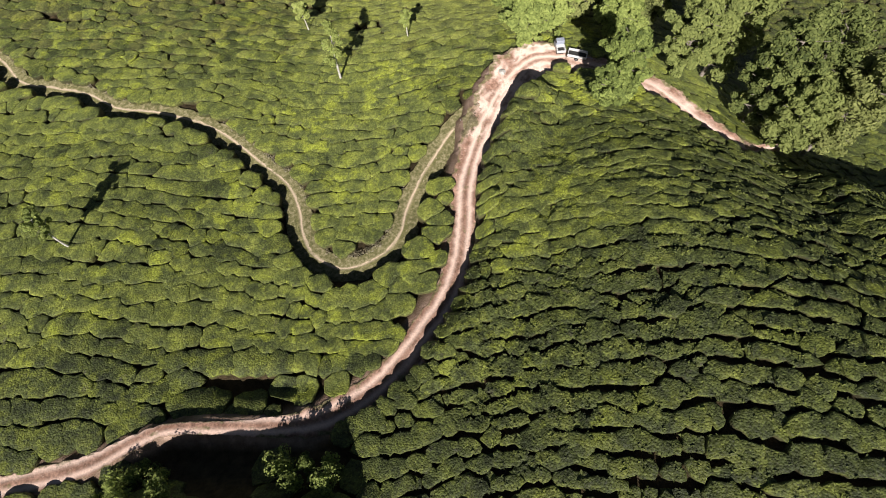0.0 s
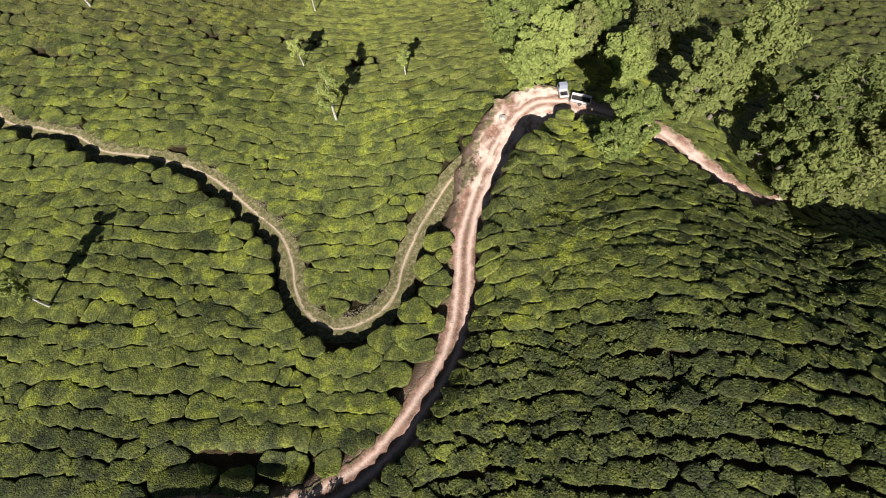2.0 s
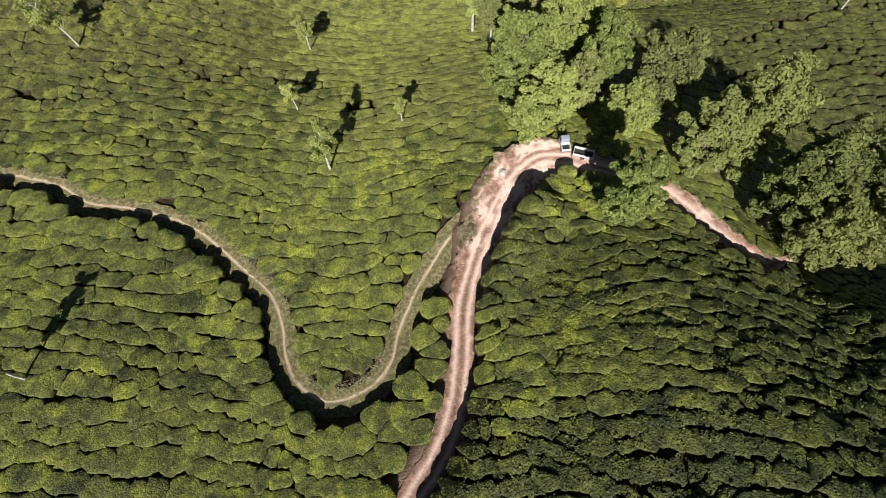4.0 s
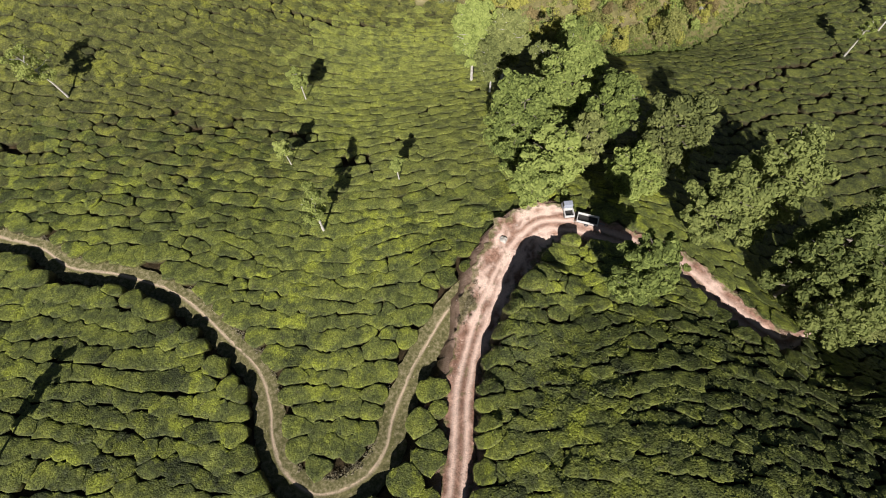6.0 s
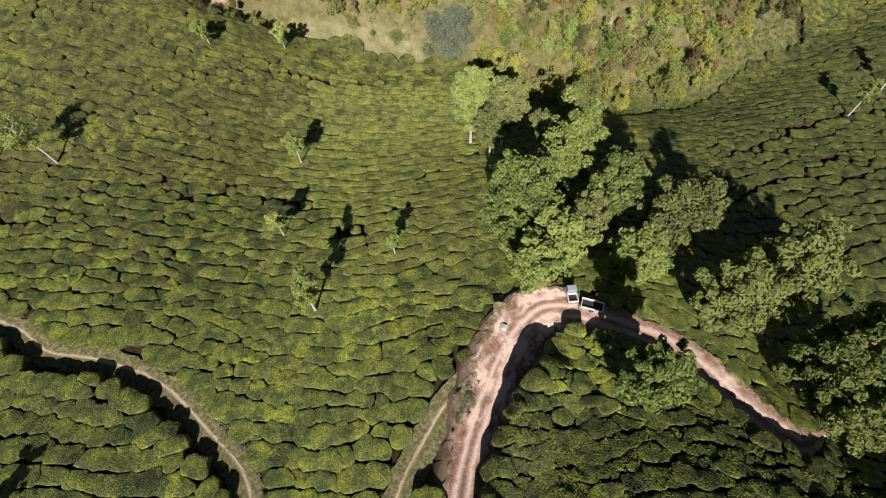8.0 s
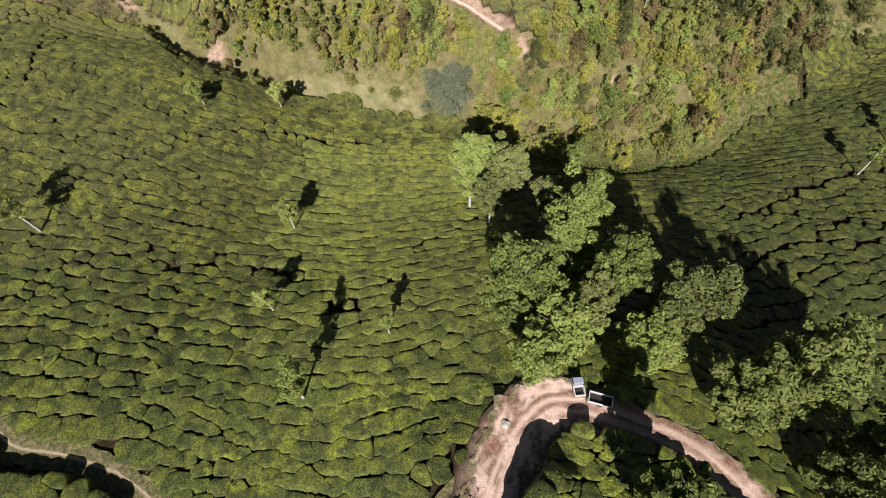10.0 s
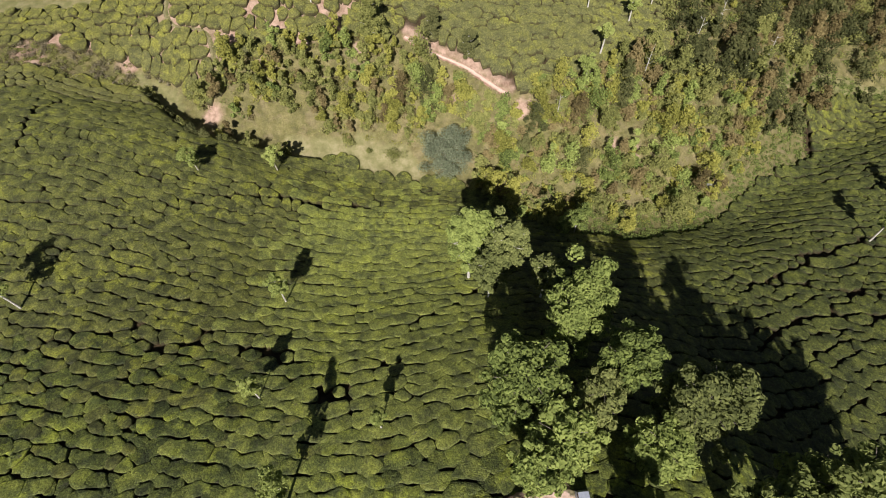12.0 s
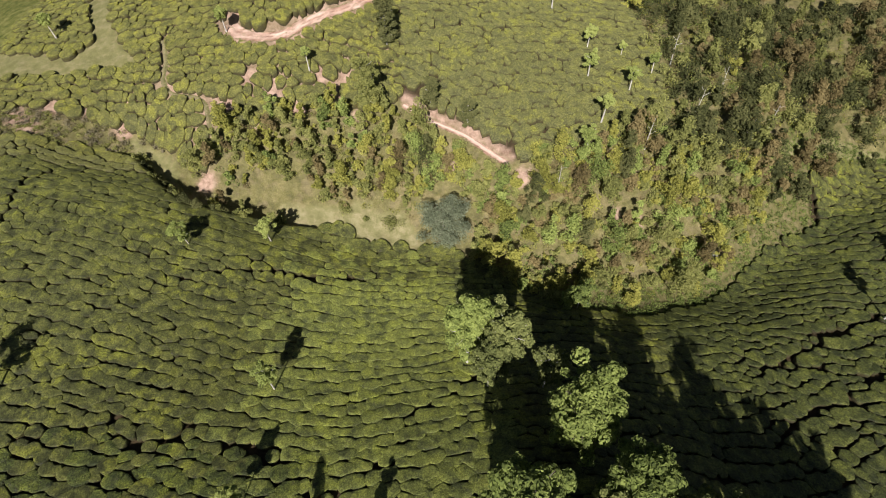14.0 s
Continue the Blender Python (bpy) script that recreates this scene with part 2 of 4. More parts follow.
def natural(x, y):
    """Height of the hills before any track was cut."""
    z = np.full(x.shape, HILL_BASE)
    for j, row in enumerate(HILLS):
        gy = np.exp(-(y - HILL_Y[j]) ** 2 / (2 * HILL_SIZE ** 2))
        for i, w in enumerate(row):
            z += w * gy * np.exp(-(x - HILL_X[i]) ** 2 / (2 * HILL_SIZE ** 2))
    away, along, _ = near_line(STREAM, x, y)
    z += np.exp(-(away / 9) ** 2 / 2) * (-6.9 * (1 - along) + -9.5 * along)
    # the rounded back of the eastern hill, and the steep slope across the crease beyond it
    z += 2.4 * np.exp(-((x - 22) ** 2 + (y - 19) ** 2) / (2 * 9.5 ** 2))
    z += 4.6 * smooth(44.5, 51, x) * smooth(6, 22, y) * (1 - smooth(28.5, 38.5, y)) * (1 - smooth(80, 100, x))
    # the spur over the lowest bend of the track
    z += 6.5 * smooth(-40, -32, x) * (1 - smooth(-14, -6, x)) * (1 - smooth(-13.0, -6.8, y))
    # a sunken strip among the bushes over the track
    z -= 1.7 * np.exp(-(((x + 24) / 8) ** 2 + ((y - 2.3) / 1.2) ** 2))
    # the drop at the edge of the western tea hump
    away, along, side = near_line(VALLEY[1:8], x, y)
    z -= 3.4 * np.where(side > 0, smooth(0, 1.6, away), 0.0) * (1 - smooth(6, 14, away)) * smooth(-88, -76, x) * (1 - smooth(-45, -25, x))
    # steep cuts on the upper sides of the track and the footpath
    away, along, side = near_line([p[:2] for p in TRACK[7:18]], x, y)
    z += (1.6 + 1.8 * smooth(0.66, 0.8, along)) * np.where(side < 0, smooth(1.6, 3.4, away), 0.0) * (1 - smooth(4.5, 11, away)) * smooth(0.1, 0.32, along) * (1 - smooth(0.96, 1.0, along))
    away, along, side = near_line(PATH_LINE[:19], x, y)
    z += 0.3 * np.where(side < 0, smooth(0.8, 2.0, away), 0.0) * (1 - smooth(3, 8, away))
    # far ridges
    far = np.hypot(x - 10, y - 90)
    return z + 60 * smooth(260, 1500, far) + 8 * np.sin(x / 130) * np.cos(y / 170) * smooth(160, 400, far)


# x, y, z and half the width along each way
TRACK = [(-62, -10.6, 2.8, 1.4), (-51.7, -9.4, 3.4, 1.3), (-42.2, -7.3, 4.1, 1.2), (-37, -4.7, 4.3, 0.95), (-33.4, -3.1, 4.4, 0.7), (-28.3, -2.7, 4.4, 0.7), (-21.7, -2.6, 4.4, 1.05), (-16.6, -1.9, 4.4, 1.6), (-11.6, 0.5, 4.3, 1.8), (-7.7, 3.9, 4.3, 1.75), (-4.8, 7.8, 4.2, 1.75), (-1.7, 12.7, 3.7, 1.8), (0, 17.6, 3.0, 1.9), (0.8, 23.8, 2.2, 1.95), (1.1, 30.7, 1.3, 2.05), (2.3, 37, 0.6, 2.4), (4.7, 44.3, 0.3, 3.5), (8.0, 50.9, 0, 4.3), (12.5, 55.4, 0, 3.9), (17.5, 55.6, 0, 2.6)]
LANE = [(17.5, 55.6, 0, 2.5), (23, 53.4, 0.1, 2.2), (29.2, 50.6, 0.3, 2.3), (33.2, 46.9, 0.3, 2.5), (37, 42.8, 0.1, 2.5), (41.3, 39.3, -0.4, 2.1), (43.7, 38.3, -0.8, 1.6), (46.7, 39.6, -1.6, 0.7), (50.5, 41.4, -3.4, 0.5)]
PATH_LINE = [(-100, 71), (-87.8, 63.5), (-80.5, 57.1), (-73.2, 55.3), (-65.7, 53.1), (-59.1, 49.4), (-50.9, 48.3), (-43.6, 46), (-37.1, 42.2), (-31.5, 37.4), (-27.1, 33.6), (-24.7, 29.2), (-23.3, 24.5), (-21.2, 21), (-17.1, 18.6), (-13, 18.9), (-9.8, 20.6), (-8, 23.8), (-7.4, 27.7), (-5.8, 32.2), (-3.4, 37.2), (-0.3, 42.4), (2.8, 45.4)]
DRAIN = [(-84.1, 77), (-75.5, 75.8), (-70, 80.3), (-63.2, 85), (-55.1, 86), (-50.2, 82), (-45.1, 84.8), (-37.2, 83.5), (-26.8, 81.1), (-20.4, 75.5), (-17.1, 74.6), (-11.2, 79.3), (-6.9, 88.5), (-0.6, 94.5), (6, 98.1)]
TERRACES = [
    [(58, 89.3), (62.1, 93), (69.6, 96.4), (80, 98.4), (89.4, 97.1), (105, 96)],
    [(70.5, 106.2), (77.3, 104.9), (85.4, 104.2), (91.8, 101.1), (105, 101)],
    [(62.5, 104.8), (70.1, 108.2), (80.7, 114.7), (88.8, 118.3), (98.5, 121.9), (112, 124)],
    [(-91.1, 123), (-91.8, 128.9), (-93.1, 135.7), (-89.6, 141.4)],
    [(-54, 119.3), (-42.9, 122.8), (-30.5, 124.8), (-19.4, 126.1)],
    [(99.9, 154.8), (101.9, 163.7), (98.7, 166.5), (103.1, 171), (112.2, 176.1)],
]
PALE_PATH = [(-76.9, 182.7), (-74.3, 175.3), (-74.1, 170.6), (-71.1, 166.7), (-63.6, 165), (-61.2, 162), (-60.1, 157)]
BANK = [(-12.3, 168.6), (-6.5, 166), (-0.7, 164.3), (3.6, 162.9), (7.9, 160.5), (11.5, 158.4), (14.3, 156.7)]
LAWNS = [
    [(-140, 187), (-125, 186), (-103, 181.4), (-99.8, 186.1), (-107.6, 201.2), (-110, 215), (-99, 215), (-96.8, 198.6), (-90.4, 184.7), (-83.6, 180.9), (-81.9, 174.6), (-95.2, 173), (-109, 173.2), (-140, 175)],
    [(-82.8, 158.8), (-75.9, 157.1), (-69.7, 153.3), (-68.4, 147.9), (-74.2, 149.7), (-80.7, 155.3)],
    [(89, 168), (91, 172), (103.4, 179.5), (119, 184.5), (140, 186), (140, 178), (119, 179), (103.4, 174.5)],
]
EARTH = [(-107.8, 158.6, 2.6), (-101, 162.9, 2.6), (-93.3, 163.4, 1.8), (-103.8, 155.6, 2.5), (-60.7, 148.4, 2.2), (-48, 160, 1.6), (-24, 163, 1.8), (-0.4, 155.3, 1.2), (45.7, 143.5, 1.2), (17.2, 152.3, 2.0), (39.9, 144, 1.0), (-45, 166, 2.2), (-38, 164, 2.2), (-30, 168, 2.4), (-52, 170, 2.2), (-34, 171.5, 2.0), (-27, 172, 1.8), (-56, 163, 2.0), (-84, 160, 2), (12.5, 60.3, 2.8), (9, 58, 1.8)]
FAR_TRACK = [(-58.7, 184.6), (-55.2, 181.9), (-49.9, 180.7), (-44.2, 181.3), (-38.9, 184.9), (-33.4, 188.1), (-29, 190.2), (-22, 196)]
VALLEY = [(-125, 150), (-90, 152.5), (-79, 152), (-69, 143), (-60.7, 137), (-50, 138.5), (-41, 139), (-28, 141), (-10, 137.6), (0, 138), (10, 133), (20, 124), (27, 120.5), (45, 119), (60.7, 124.8), (71, 132.5), (81.5, 143), (91.5, 149), (99.5, 154), (100, 164), (106, 175), (131, 179), (200, 195), (200, 300), (52, 300), (48, 211), (56, 182), (56, 170), (41, 162), (27.7, 159.4), (15, 156), (3.6, 163.5), (-9.4, 168), (-16.5, 168), (-26, 166), (-40, 163), (-55, 160), (-62, 150), (-72, 158), (-85, 162), (-125, 162)]
MEADOW = [(-43, 146), (-34, 146), (-23, 147.5), (-11.6, 146), (-7, 139.5), (-15.7, 139), (-28, 141), (-39, 140)]


def inside(polygon, x, y):
    hit = np.zeros(x.shape, bool)
    for (a, b), (e, f) in zip(polygon, polygon[1:] + polygon[:1]):
        if b != f:
            hit ^= ((b > y) != (f > y)) & (x < (e - a) * (y - b) / (f - b) + a)
    return hit


def with_height(line, width, bench=0.0):
    p = np.array(line, float)
    z = natural(p[:, 0], p[:, 1] + bench)
    return [(a, b, c, width) for (a, b), c in zip(line, z)]


WAYS = {"track": spline(TRACK, 0.5), "lane": spline(LANE, 0.7), "path": spline(with_height([(x + 0.1, y + 0.6) for x, y in PATH_LINE], 2.0, 1.0), 0.6), "far": spline(with_height(FAR_TRACK, 2.5), 1.0), "drain": spline(with_height(DRAIN, 0.15), 0.8)}
for n, line in enumerate(TERRACES):
    WAYS[f"terrace{n}"] = spline(with_height(line, 0.35), 0.8)
WAYS["pale"] = spline(with_height(PALE_PATH, 0.7), 0.8)
WAYS["bank"] = spline(with_height([(x - 0.4, y - 1.1) for x, y in BANK], 2.1), 0.8)
DITCHES = [name for name in WAYS if name == "drain" or name.startswith("terrace")]


def nearest(way, x, y):
    """Distance to the way's middle, less half its width, and the way's height there."""
    gap, height = np.full(x.shape, 1e9), np.zeros(x.shape)
    for px, py, pz, half in way:
        d = np.hypot(x - px, y - py) - half
        k = d < gap
        gap[k], height[k] = d[k], pz
    return gap, height


def land(x, y):
    z = natural(x, y)
    for name, bank in [(name, 0.9) for name in DITCHES] + [("far", 1.5), ("path", 0.8), ("track", 1.1), ("lane", 1.3)]:
        gap, height = nearest(WAYS[name], x, y)
        if name in DITCHES:
            height = height - (0.25 if name == "drain" else 0.45)
        elif name == "path":
            height = height - 0.15
        s = smooth(0.25, bank, gap)
        z = height * (1 - s) + z * s - 0.12 * (1 - s)
    return z


def axis(low, high, step, reach):
    grow = [step * 1.16 ** k for k in range(1, 60)]
    out = np.cumsum(grow)
    out = out[out < reach]
    return np.concatenate([low - out[::-1], np.arange(low, high + step / 2, step), high + out])


AX, AY = axis(-122, 140, 1.2, 3500), axis(-28, 228, 1.2, 3500)
GXX, GYY = np.meshgrid(AX, AY)
GZZ = land(GXX.ravel(), GYY.ravel()).reshape(GXX.shape)
NZZ = natural(GXX.ravel(), GYY.ravel()).reshape(GXX.shape)


def ground_at(x, y, z=GZZ):
    """Height of the ground as it is built, or of another sheet on the same grid."""
    x, y = np.asarray(x, float), np.asarray(y, float)
    i = np.clip(np.searchsorted(AX, x) - 1, 0, len(AX) - 2)
    j = np.clip(np.searchsorted(AY, y) - 1, 0, len(AY) - 2)
    u, v = (x - AX[i]) / (AX[i + 1] - AX[i]), (y - AY[j]) / (AY[j + 1] - AY[j])
    return (z[j, i] * (1 - u) + z[j, i + 1] * u) * (1 - v) + (z[j + 1, i] * (1 - u) + z[j + 1, i + 1] * u) * v


def mesh_of(name, verts, faces, material, flat=False):
    """A mesh from arrays: verts (n, 3) and a list of face arrays, each (m, 3) or (m, 4)."""
    mesh = bpy.data.meshes.new(name)
    loops = np.concatenate([np.asarray(f).ravel() for f in faces])
    sizes = np.concatenate([np.full(len(f), np.asarray(f).shape[1]) for f in faces])
    mesh.vertices.add(len(verts))
    mesh.vertices.foreach_set("co", np.asarray(verts, np.float32).ravel())
    mesh.loops.add(len(loops))
    mesh.loops.foreach_set("vertex_index", loops.astype(np.int32))
    mesh.polygons.add(len(sizes))
    mesh.polygons.foreach_set("loop_start", np.concatenate([[0], np.cumsum(sizes)[:-1]]).astype(np.int32))
    mesh.polygons.foreach_set("loop_total", sizes.astype(np.int32))
    if not flat:
        mesh.polygons.foreach_set("use_smooth", np.ones(len(sizes), bool))
    mesh.update(calc_edges=True)
    mesh.materials.append(material)
    return mesh


def grid_faces(rows, cols):
    n = np.arange(rows * cols).reshape(rows, cols)
    return np.stack([n[:-1, :-1], n[:-1, 1:], n[1:, 1:], n[1:, :-1]], -1).reshape(-1, 4)


def spread(mesh, name, values):
    mesh.attributes.new(name, "FLOAT", "POINT").data.foreach_set("value", np.asarray(values, np.float32).ravel())


ground_mesh = mesh_of("ground", np.stack([GXX, GYY, GZZ], -1).reshape(-1, 3), [grid_faces(*GXX.shape)], GROUND)
in_valley = inside(VALLEY, GXX.ravel(), GYY.ravel())
on_lawn = np.any([inside(lawn, GXX.ravel(), GYY.ravel()) for lawn in LAWNS], 0)
dry_side = (GYY.ravel() > 150) & (GXX.ravel() < -14)
on_meadow = inside(MEADOW, GXX.ravel(), GYY.ravel())
off_field = (GYY.ravel() > 227) | (GYY.ravel() < -26) | (GXX.ravel() < -82 - 0.3 * GYY.ravel()) | (GXX.ravel() > 80 + 0.35 * GYY.ravel())
spread(ground_mesh, "grass", np.where(in_valley & ~on_meadow & ~on_lawn, 0.8, 1.0) * np.where(in_valley | on_lawn | off_field, 1.0, np.where(dry_side, np.where(GXX.ravel() < -112, 1.0, 0.55), 0.0)))
bare = np.where(in_valley, 0.25, np.where(dry_side & (GXX.ravel() > -112), 1.0, 0.0))
bare[inside(MEADOW, GXX.ravel(), GYY.ravel())] = 0.2
gap_t = np.minimum(nearest(WAYS["track"], GXX.ravel(), GYY.ravel())[0], nearest(WAYS["lane"], GXX.ravel(), GYY.ravel())[0])
bare = np.maximum(bare, 1 - smooth(0.2, 1.2, gap_t))
bare[on_lawn] = 0.15
for x, y, r in EARTH:
    bare = np.maximum(bare, 1.8 * (1 - smooth(0.7 * r, 1.5 * r, np.hypot(GXX.ravel() - x, GYY.ravel() - y))))
bare = np.maximum(bare, 1.5 * (1 - smooth(0.6, 1.8, near_line(BANK, GXX.ravel(), GYY.ravel())[0])))
bare = np.maximum(bare, 1.2 * (1 - smooth(0.2, 1.2, near_line(PALE_PATH, GXX.ravel(), GYY.ravel())[0])))
spread(ground_mesh, "bare", bare)
spread(ground_mesh, "dry", np.where(on_meadow, 1.0, np.where(on_lawn, 0.7, 0.0)))
tagged(new("ground", ground_mesh), "dark soil and grass of the hills under the tea", "ground", kind="structure")


# ---- tracks ----
def ribbon(name, way, material, across, label, category, rut=0.5, lift=0.06, grassy=0.6):
    """A worn dirt way with wheel ruts and ragged edges, laid on the ground."""
    way = np.asarray(way)
    ahead = np.gradient(way[:, :2], axis=0)
    ahead /= np.linalg.norm(ahead, axis=1)[:, None]
    side = np.stack([-ahead[:, 1], ahead[:, 0]], 1)
    verts, ruts, verges = [], [], []
    gone = np.cumsum(np.hypot(*np.gradient(way[:, :2], axis=0).T))
    for (x, y, z, half), (sx, sy), run in zip(way, side, gone):
        for s in np.linspace(-1, 1, across):
            reach = half * (1 + 0.18 * noise.noise((x * 0.25, y * 0.25, 3.0 * np.sign(s))) + 0.24 * noise.noise((x * 1.1, y * 1.1, 3.0 * np.sign(s))))
            px, py = x + sx * s * reach, y + sy * s * reach
            deep = math.exp(-((abs(s * half + 0.25 * min(1, half - 2.0)) - 0.72 - 0.12 * noise.noise((x * 0.2, y * 0.2, 4.0))) / 0.36) ** 2) * rut
            if grassy < 0.5:
                deep = 0.6 * math.exp(-((s * half - 0.35 - 0.3 * noise.noise((x * 0.15, y * 0.15, 9.0))) / 0.18) ** 2)
            bump = 0.06 * noise.noise((px * 0.9, py * 0.9, 1.0)) + 0.1 * noise.noise((px * 0.3, py * 0.3, 7.0))
            verts.append((px, py, z + lift + bump - 0.1 * deep - 0.25 * max(0, abs(s) - 0.85)))
            open_yard = float(smooth(2.0, 3.0, half)) * (0.42 + 1.6 * noise.noise((px * 0.35, py * 0.35, 2.0)) + 1.0 * noise.noise((px * 1.2, py * 1.2, 5.0)) + 1.3 * noise.noise((s * half * 1.6, run * 0.22, 8.0)))
            ruts.append(max(0, min(1, max(deep * 1.9, open_yard * (1 - max(0, abs(s) - 0.6))))))
            verges.append(min(1.2, max(0, abs(s) - grassy) * (1.2 if grassy > 0.5 else 2.5)) * (1 - 1.2 * min(deep, 0.5)) + (0.16 * math.exp(-(s * half / 0.3) ** 2) + 0.7 * math.exp(-((px - 1.7) ** 2 + (py - 43.0) ** 2) / 2.6) if grassy > 0.5 else 0))
    mesh = mesh_of(name, np.array(verts), [grid_faces(len(way), across)], material)
    spread(mesh, "rut", ruts)
    spread(mesh, "verge", verges)
    return tagged(new(name, mesh), label, category, kind="structure")


ribbon("track", WAYS["track"], ROAD, 31, "pale pinkish dirt track with two wheel ruts", "road")
ribbon("lane", WAYS["lane"], ROAD, 11, "narrow pale dirt track under the trees", "road")
ribbon("footpath", WAYS["path"], PATH_DIRT, 17, "narrow footpath of dry grass and bare earth", "path", 0.1, grassy=0.08)
ribbon("far_track", WAYS["far"], ROAD, 7, "pale dirt track on the far hill", "road", 0.2)


ribbon("field_path", WAYS["pale"], PATH_DIRT, 7, "pale narrow path through the far tea", "path", 0.1, 0.2)
ribbon("bare_bank", WAYS["bank"], ROAD, 9, "bare pink earth bank above the valley scrub", "bank", 0.6, 0.12)


# ---- tea ----
UPPER_X, UPPER_W = (-130, -60, -20, -8, 4, 10, 22, 36, 47, 60, 76, 150), (-12, -4.8, 0, -0.6, -3.8, -4.7, -4.5, -1.5, 3.4, 2.0, -4.0, -6.0)
LOWER_X, LOWER_W = (-130, -60, -20, 0, 15, 40, 56, 66, 76, 90, 110, 150), (-14, -4.5, 0, -2.0, -6.0, -7.0, -9.0, -12.5, -15.5, -17, -17, -15)


def row_warp(x, y):
    """How far the rows swing round the hill, against straight ones."""
    s = smooth(46, 100, y)
    sweep = np.interp(x, UPPER_X, UPPER_W) * (1 - s) + np.interp(x, LOWER_X, LOWER_W) * s
    return sweep + 0.9 * np.sin(x / 13 + y / 21) + 0.5 * np.sin(x / 5.5 + y / 3.0) + 0.25 * np.sin(x / 2.3 + y / 1.7)


rng = np.random.default_rng(5)
EAST = [p[:2] for p in TRACK] + [p[:2] for p in LANE] + [(150, 66), (150, -70), (-62, -70)]


def sow(first, last, spacing, chosen):
    """Bushes along rows that swing round the hill; spacing(v) is the gap to the next row."""
    out, v = [], first
    while v < last:
        x, drift = -128 + rng.uniform(0, 3), rng.uniform(0, 6)
        line = []
        while x < 150:
            line.append(x)
            x += rng.choice([rng.uniform(1.3, 2.1), rng.uniform(2.0, 3.4)]) * (0.8 if x > 45 and v > 60 or last < 100 else 1.0)
        x = np.array(line)
        y = np.full(len(x), v)
        for _ in range(4):
            y = v - row_warp(x, y)
        y = y + 0.3 * np.sin(x / 4.1 + drift) + 0.2 * np.sin(x / 1.9 + 2 * drift) + rng.normal(0, 0.3 - 0.14 * smooth(55, 70, y) * smooth(-40, -10, x) * (1 - smooth(140, 150, y)) + 0.3 * smooth(45, 55, x) * smooth(66, 80, y) + 0.35 * smooth(145, 155, y) * smooth(-20, -10, x), len(x))
        out.append(np.stack([x + rng.normal(0, 0.25, len(x)), y], 1))
        v += spacing(v)
    out = np.concatenate(out)
    return out[chosen(out[:, 0], out[:, 1])]


seeds = np.concatenate([
    sow(-60.0, 236.0, lambda v: 2.55 - 0.2 * float(smooth(15, 75, v)), lambda x, y: ~inside(EAST, x, y)),
    sow(-60.0, 90.0, lambda v: 2.0 - 0.35 * float(smooth(4, 22, v)), lambda x, y: inside(EAST, x, y)),
])
sx, sy = seeds.T
keep = ~inside(VALLEY, sx, sy) & (sy < 225) & (sy > -24) & (sx > -80 - 0.3 * sy) & (sx < 78 + 0.35 * sy)
edge = np.full(len(seeds), 1e9)
for lawn in LAWNS:
    keep &= ~inside(lawn, sx, sy)
for x, y, r in EARTH:
    keep &= np.hypot(sx - x, sy - y) > r + 0.5
for name, room in [("track", 0.5), ("lane", 0.5), ("path", 0.75), ("far", 1.5), ("pale", 0.9), ("bank", 1.2)] + [(name, 0.22 if name == "drain" else 0.35) for name in DITCHES]:
    gap = nearest(WAYS[name], sx, sy)[0] - 0.1
    keep &= gap > room
    edge = np.minimum(edge, gap + (0.3 if name == "drain" else 0.0))
hollow = np.hypot((sx + 24) / 9.5, (sy - 2.4) / 1.4)
keep &= (hollow > 1) | (rng.random(len(seeds)) < 0.25)
keep &= ~((sx > -37) & (sx < -10) & (sy < -3.5) & (sy > -10.5) & (rng.random(len(seeds)) < 0.96))
seeds, edge = seeds[keep], edge[keep]

dry = (seeds[:, 1] > 150) & (seeds[:, 0] < -14)
# bushes given the darker leaf, partly painted shade on slopes facing off the sun
dark_shaded = (seeds[:, 0] > 0) & ~((seeds[:, 0] < 24 + 6 * rng.random(len(seeds))) & (seeds[:, 1] > 15 + 5 * rng.random(len(seeds))) & (seeds[:, 1] < 28 + 5 * rng.random(len(seeds)))) & (seeds[:, 1] < 40 + 6 * rng.random(len(seeds)) + 0.5 * np.maximum(0, seeds[:, 0] - 30)) & (seeds[:, 1] < 95 - 0.5 * seeds[:, 0]) | (seeds[:, 0] > 48) & (seeds[:, 1] < 160) | (seeds[:, 1] < 1 + 6 * rng.random(len(seeds)) + 4 * (1 - smooth(-36, -20, seeds[:, 0])))
dark_shaded |= (seeds[:, 0] > -9) & (seeds[:, 0] < 14) & (seeds[:, 1] > 46) & (seeds[:, 1] < 64) & (rng.random(len(seeds)) < 0.55)
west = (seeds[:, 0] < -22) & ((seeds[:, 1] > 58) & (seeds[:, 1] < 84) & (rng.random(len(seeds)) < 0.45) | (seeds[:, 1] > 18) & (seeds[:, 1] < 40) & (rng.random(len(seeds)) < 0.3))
dark_shaded |= west
shaggy = 0.6 * np.where(dark_shaded & (seeds[:, 0] > 0) & (seeds[:, 1] < 46), 1 - 0.7 * smooth(18, 46, seeds[:, 1]), 0.0)
loose = np.where(rng.random(len(seeds)) < 0.27, rng.uniform(-0.05, 0.14, len(seeds)), rng.uniform(-0.8, -0.35, len(seeds))) + 0.14 * dry + 0.12 * ((seeds[:, 1] > 145) & ~dry & (seeds[:, 0] < 70)) * rng.random(len(seeds)) + 0.15 * shaggy * rng.random(len(seeds))
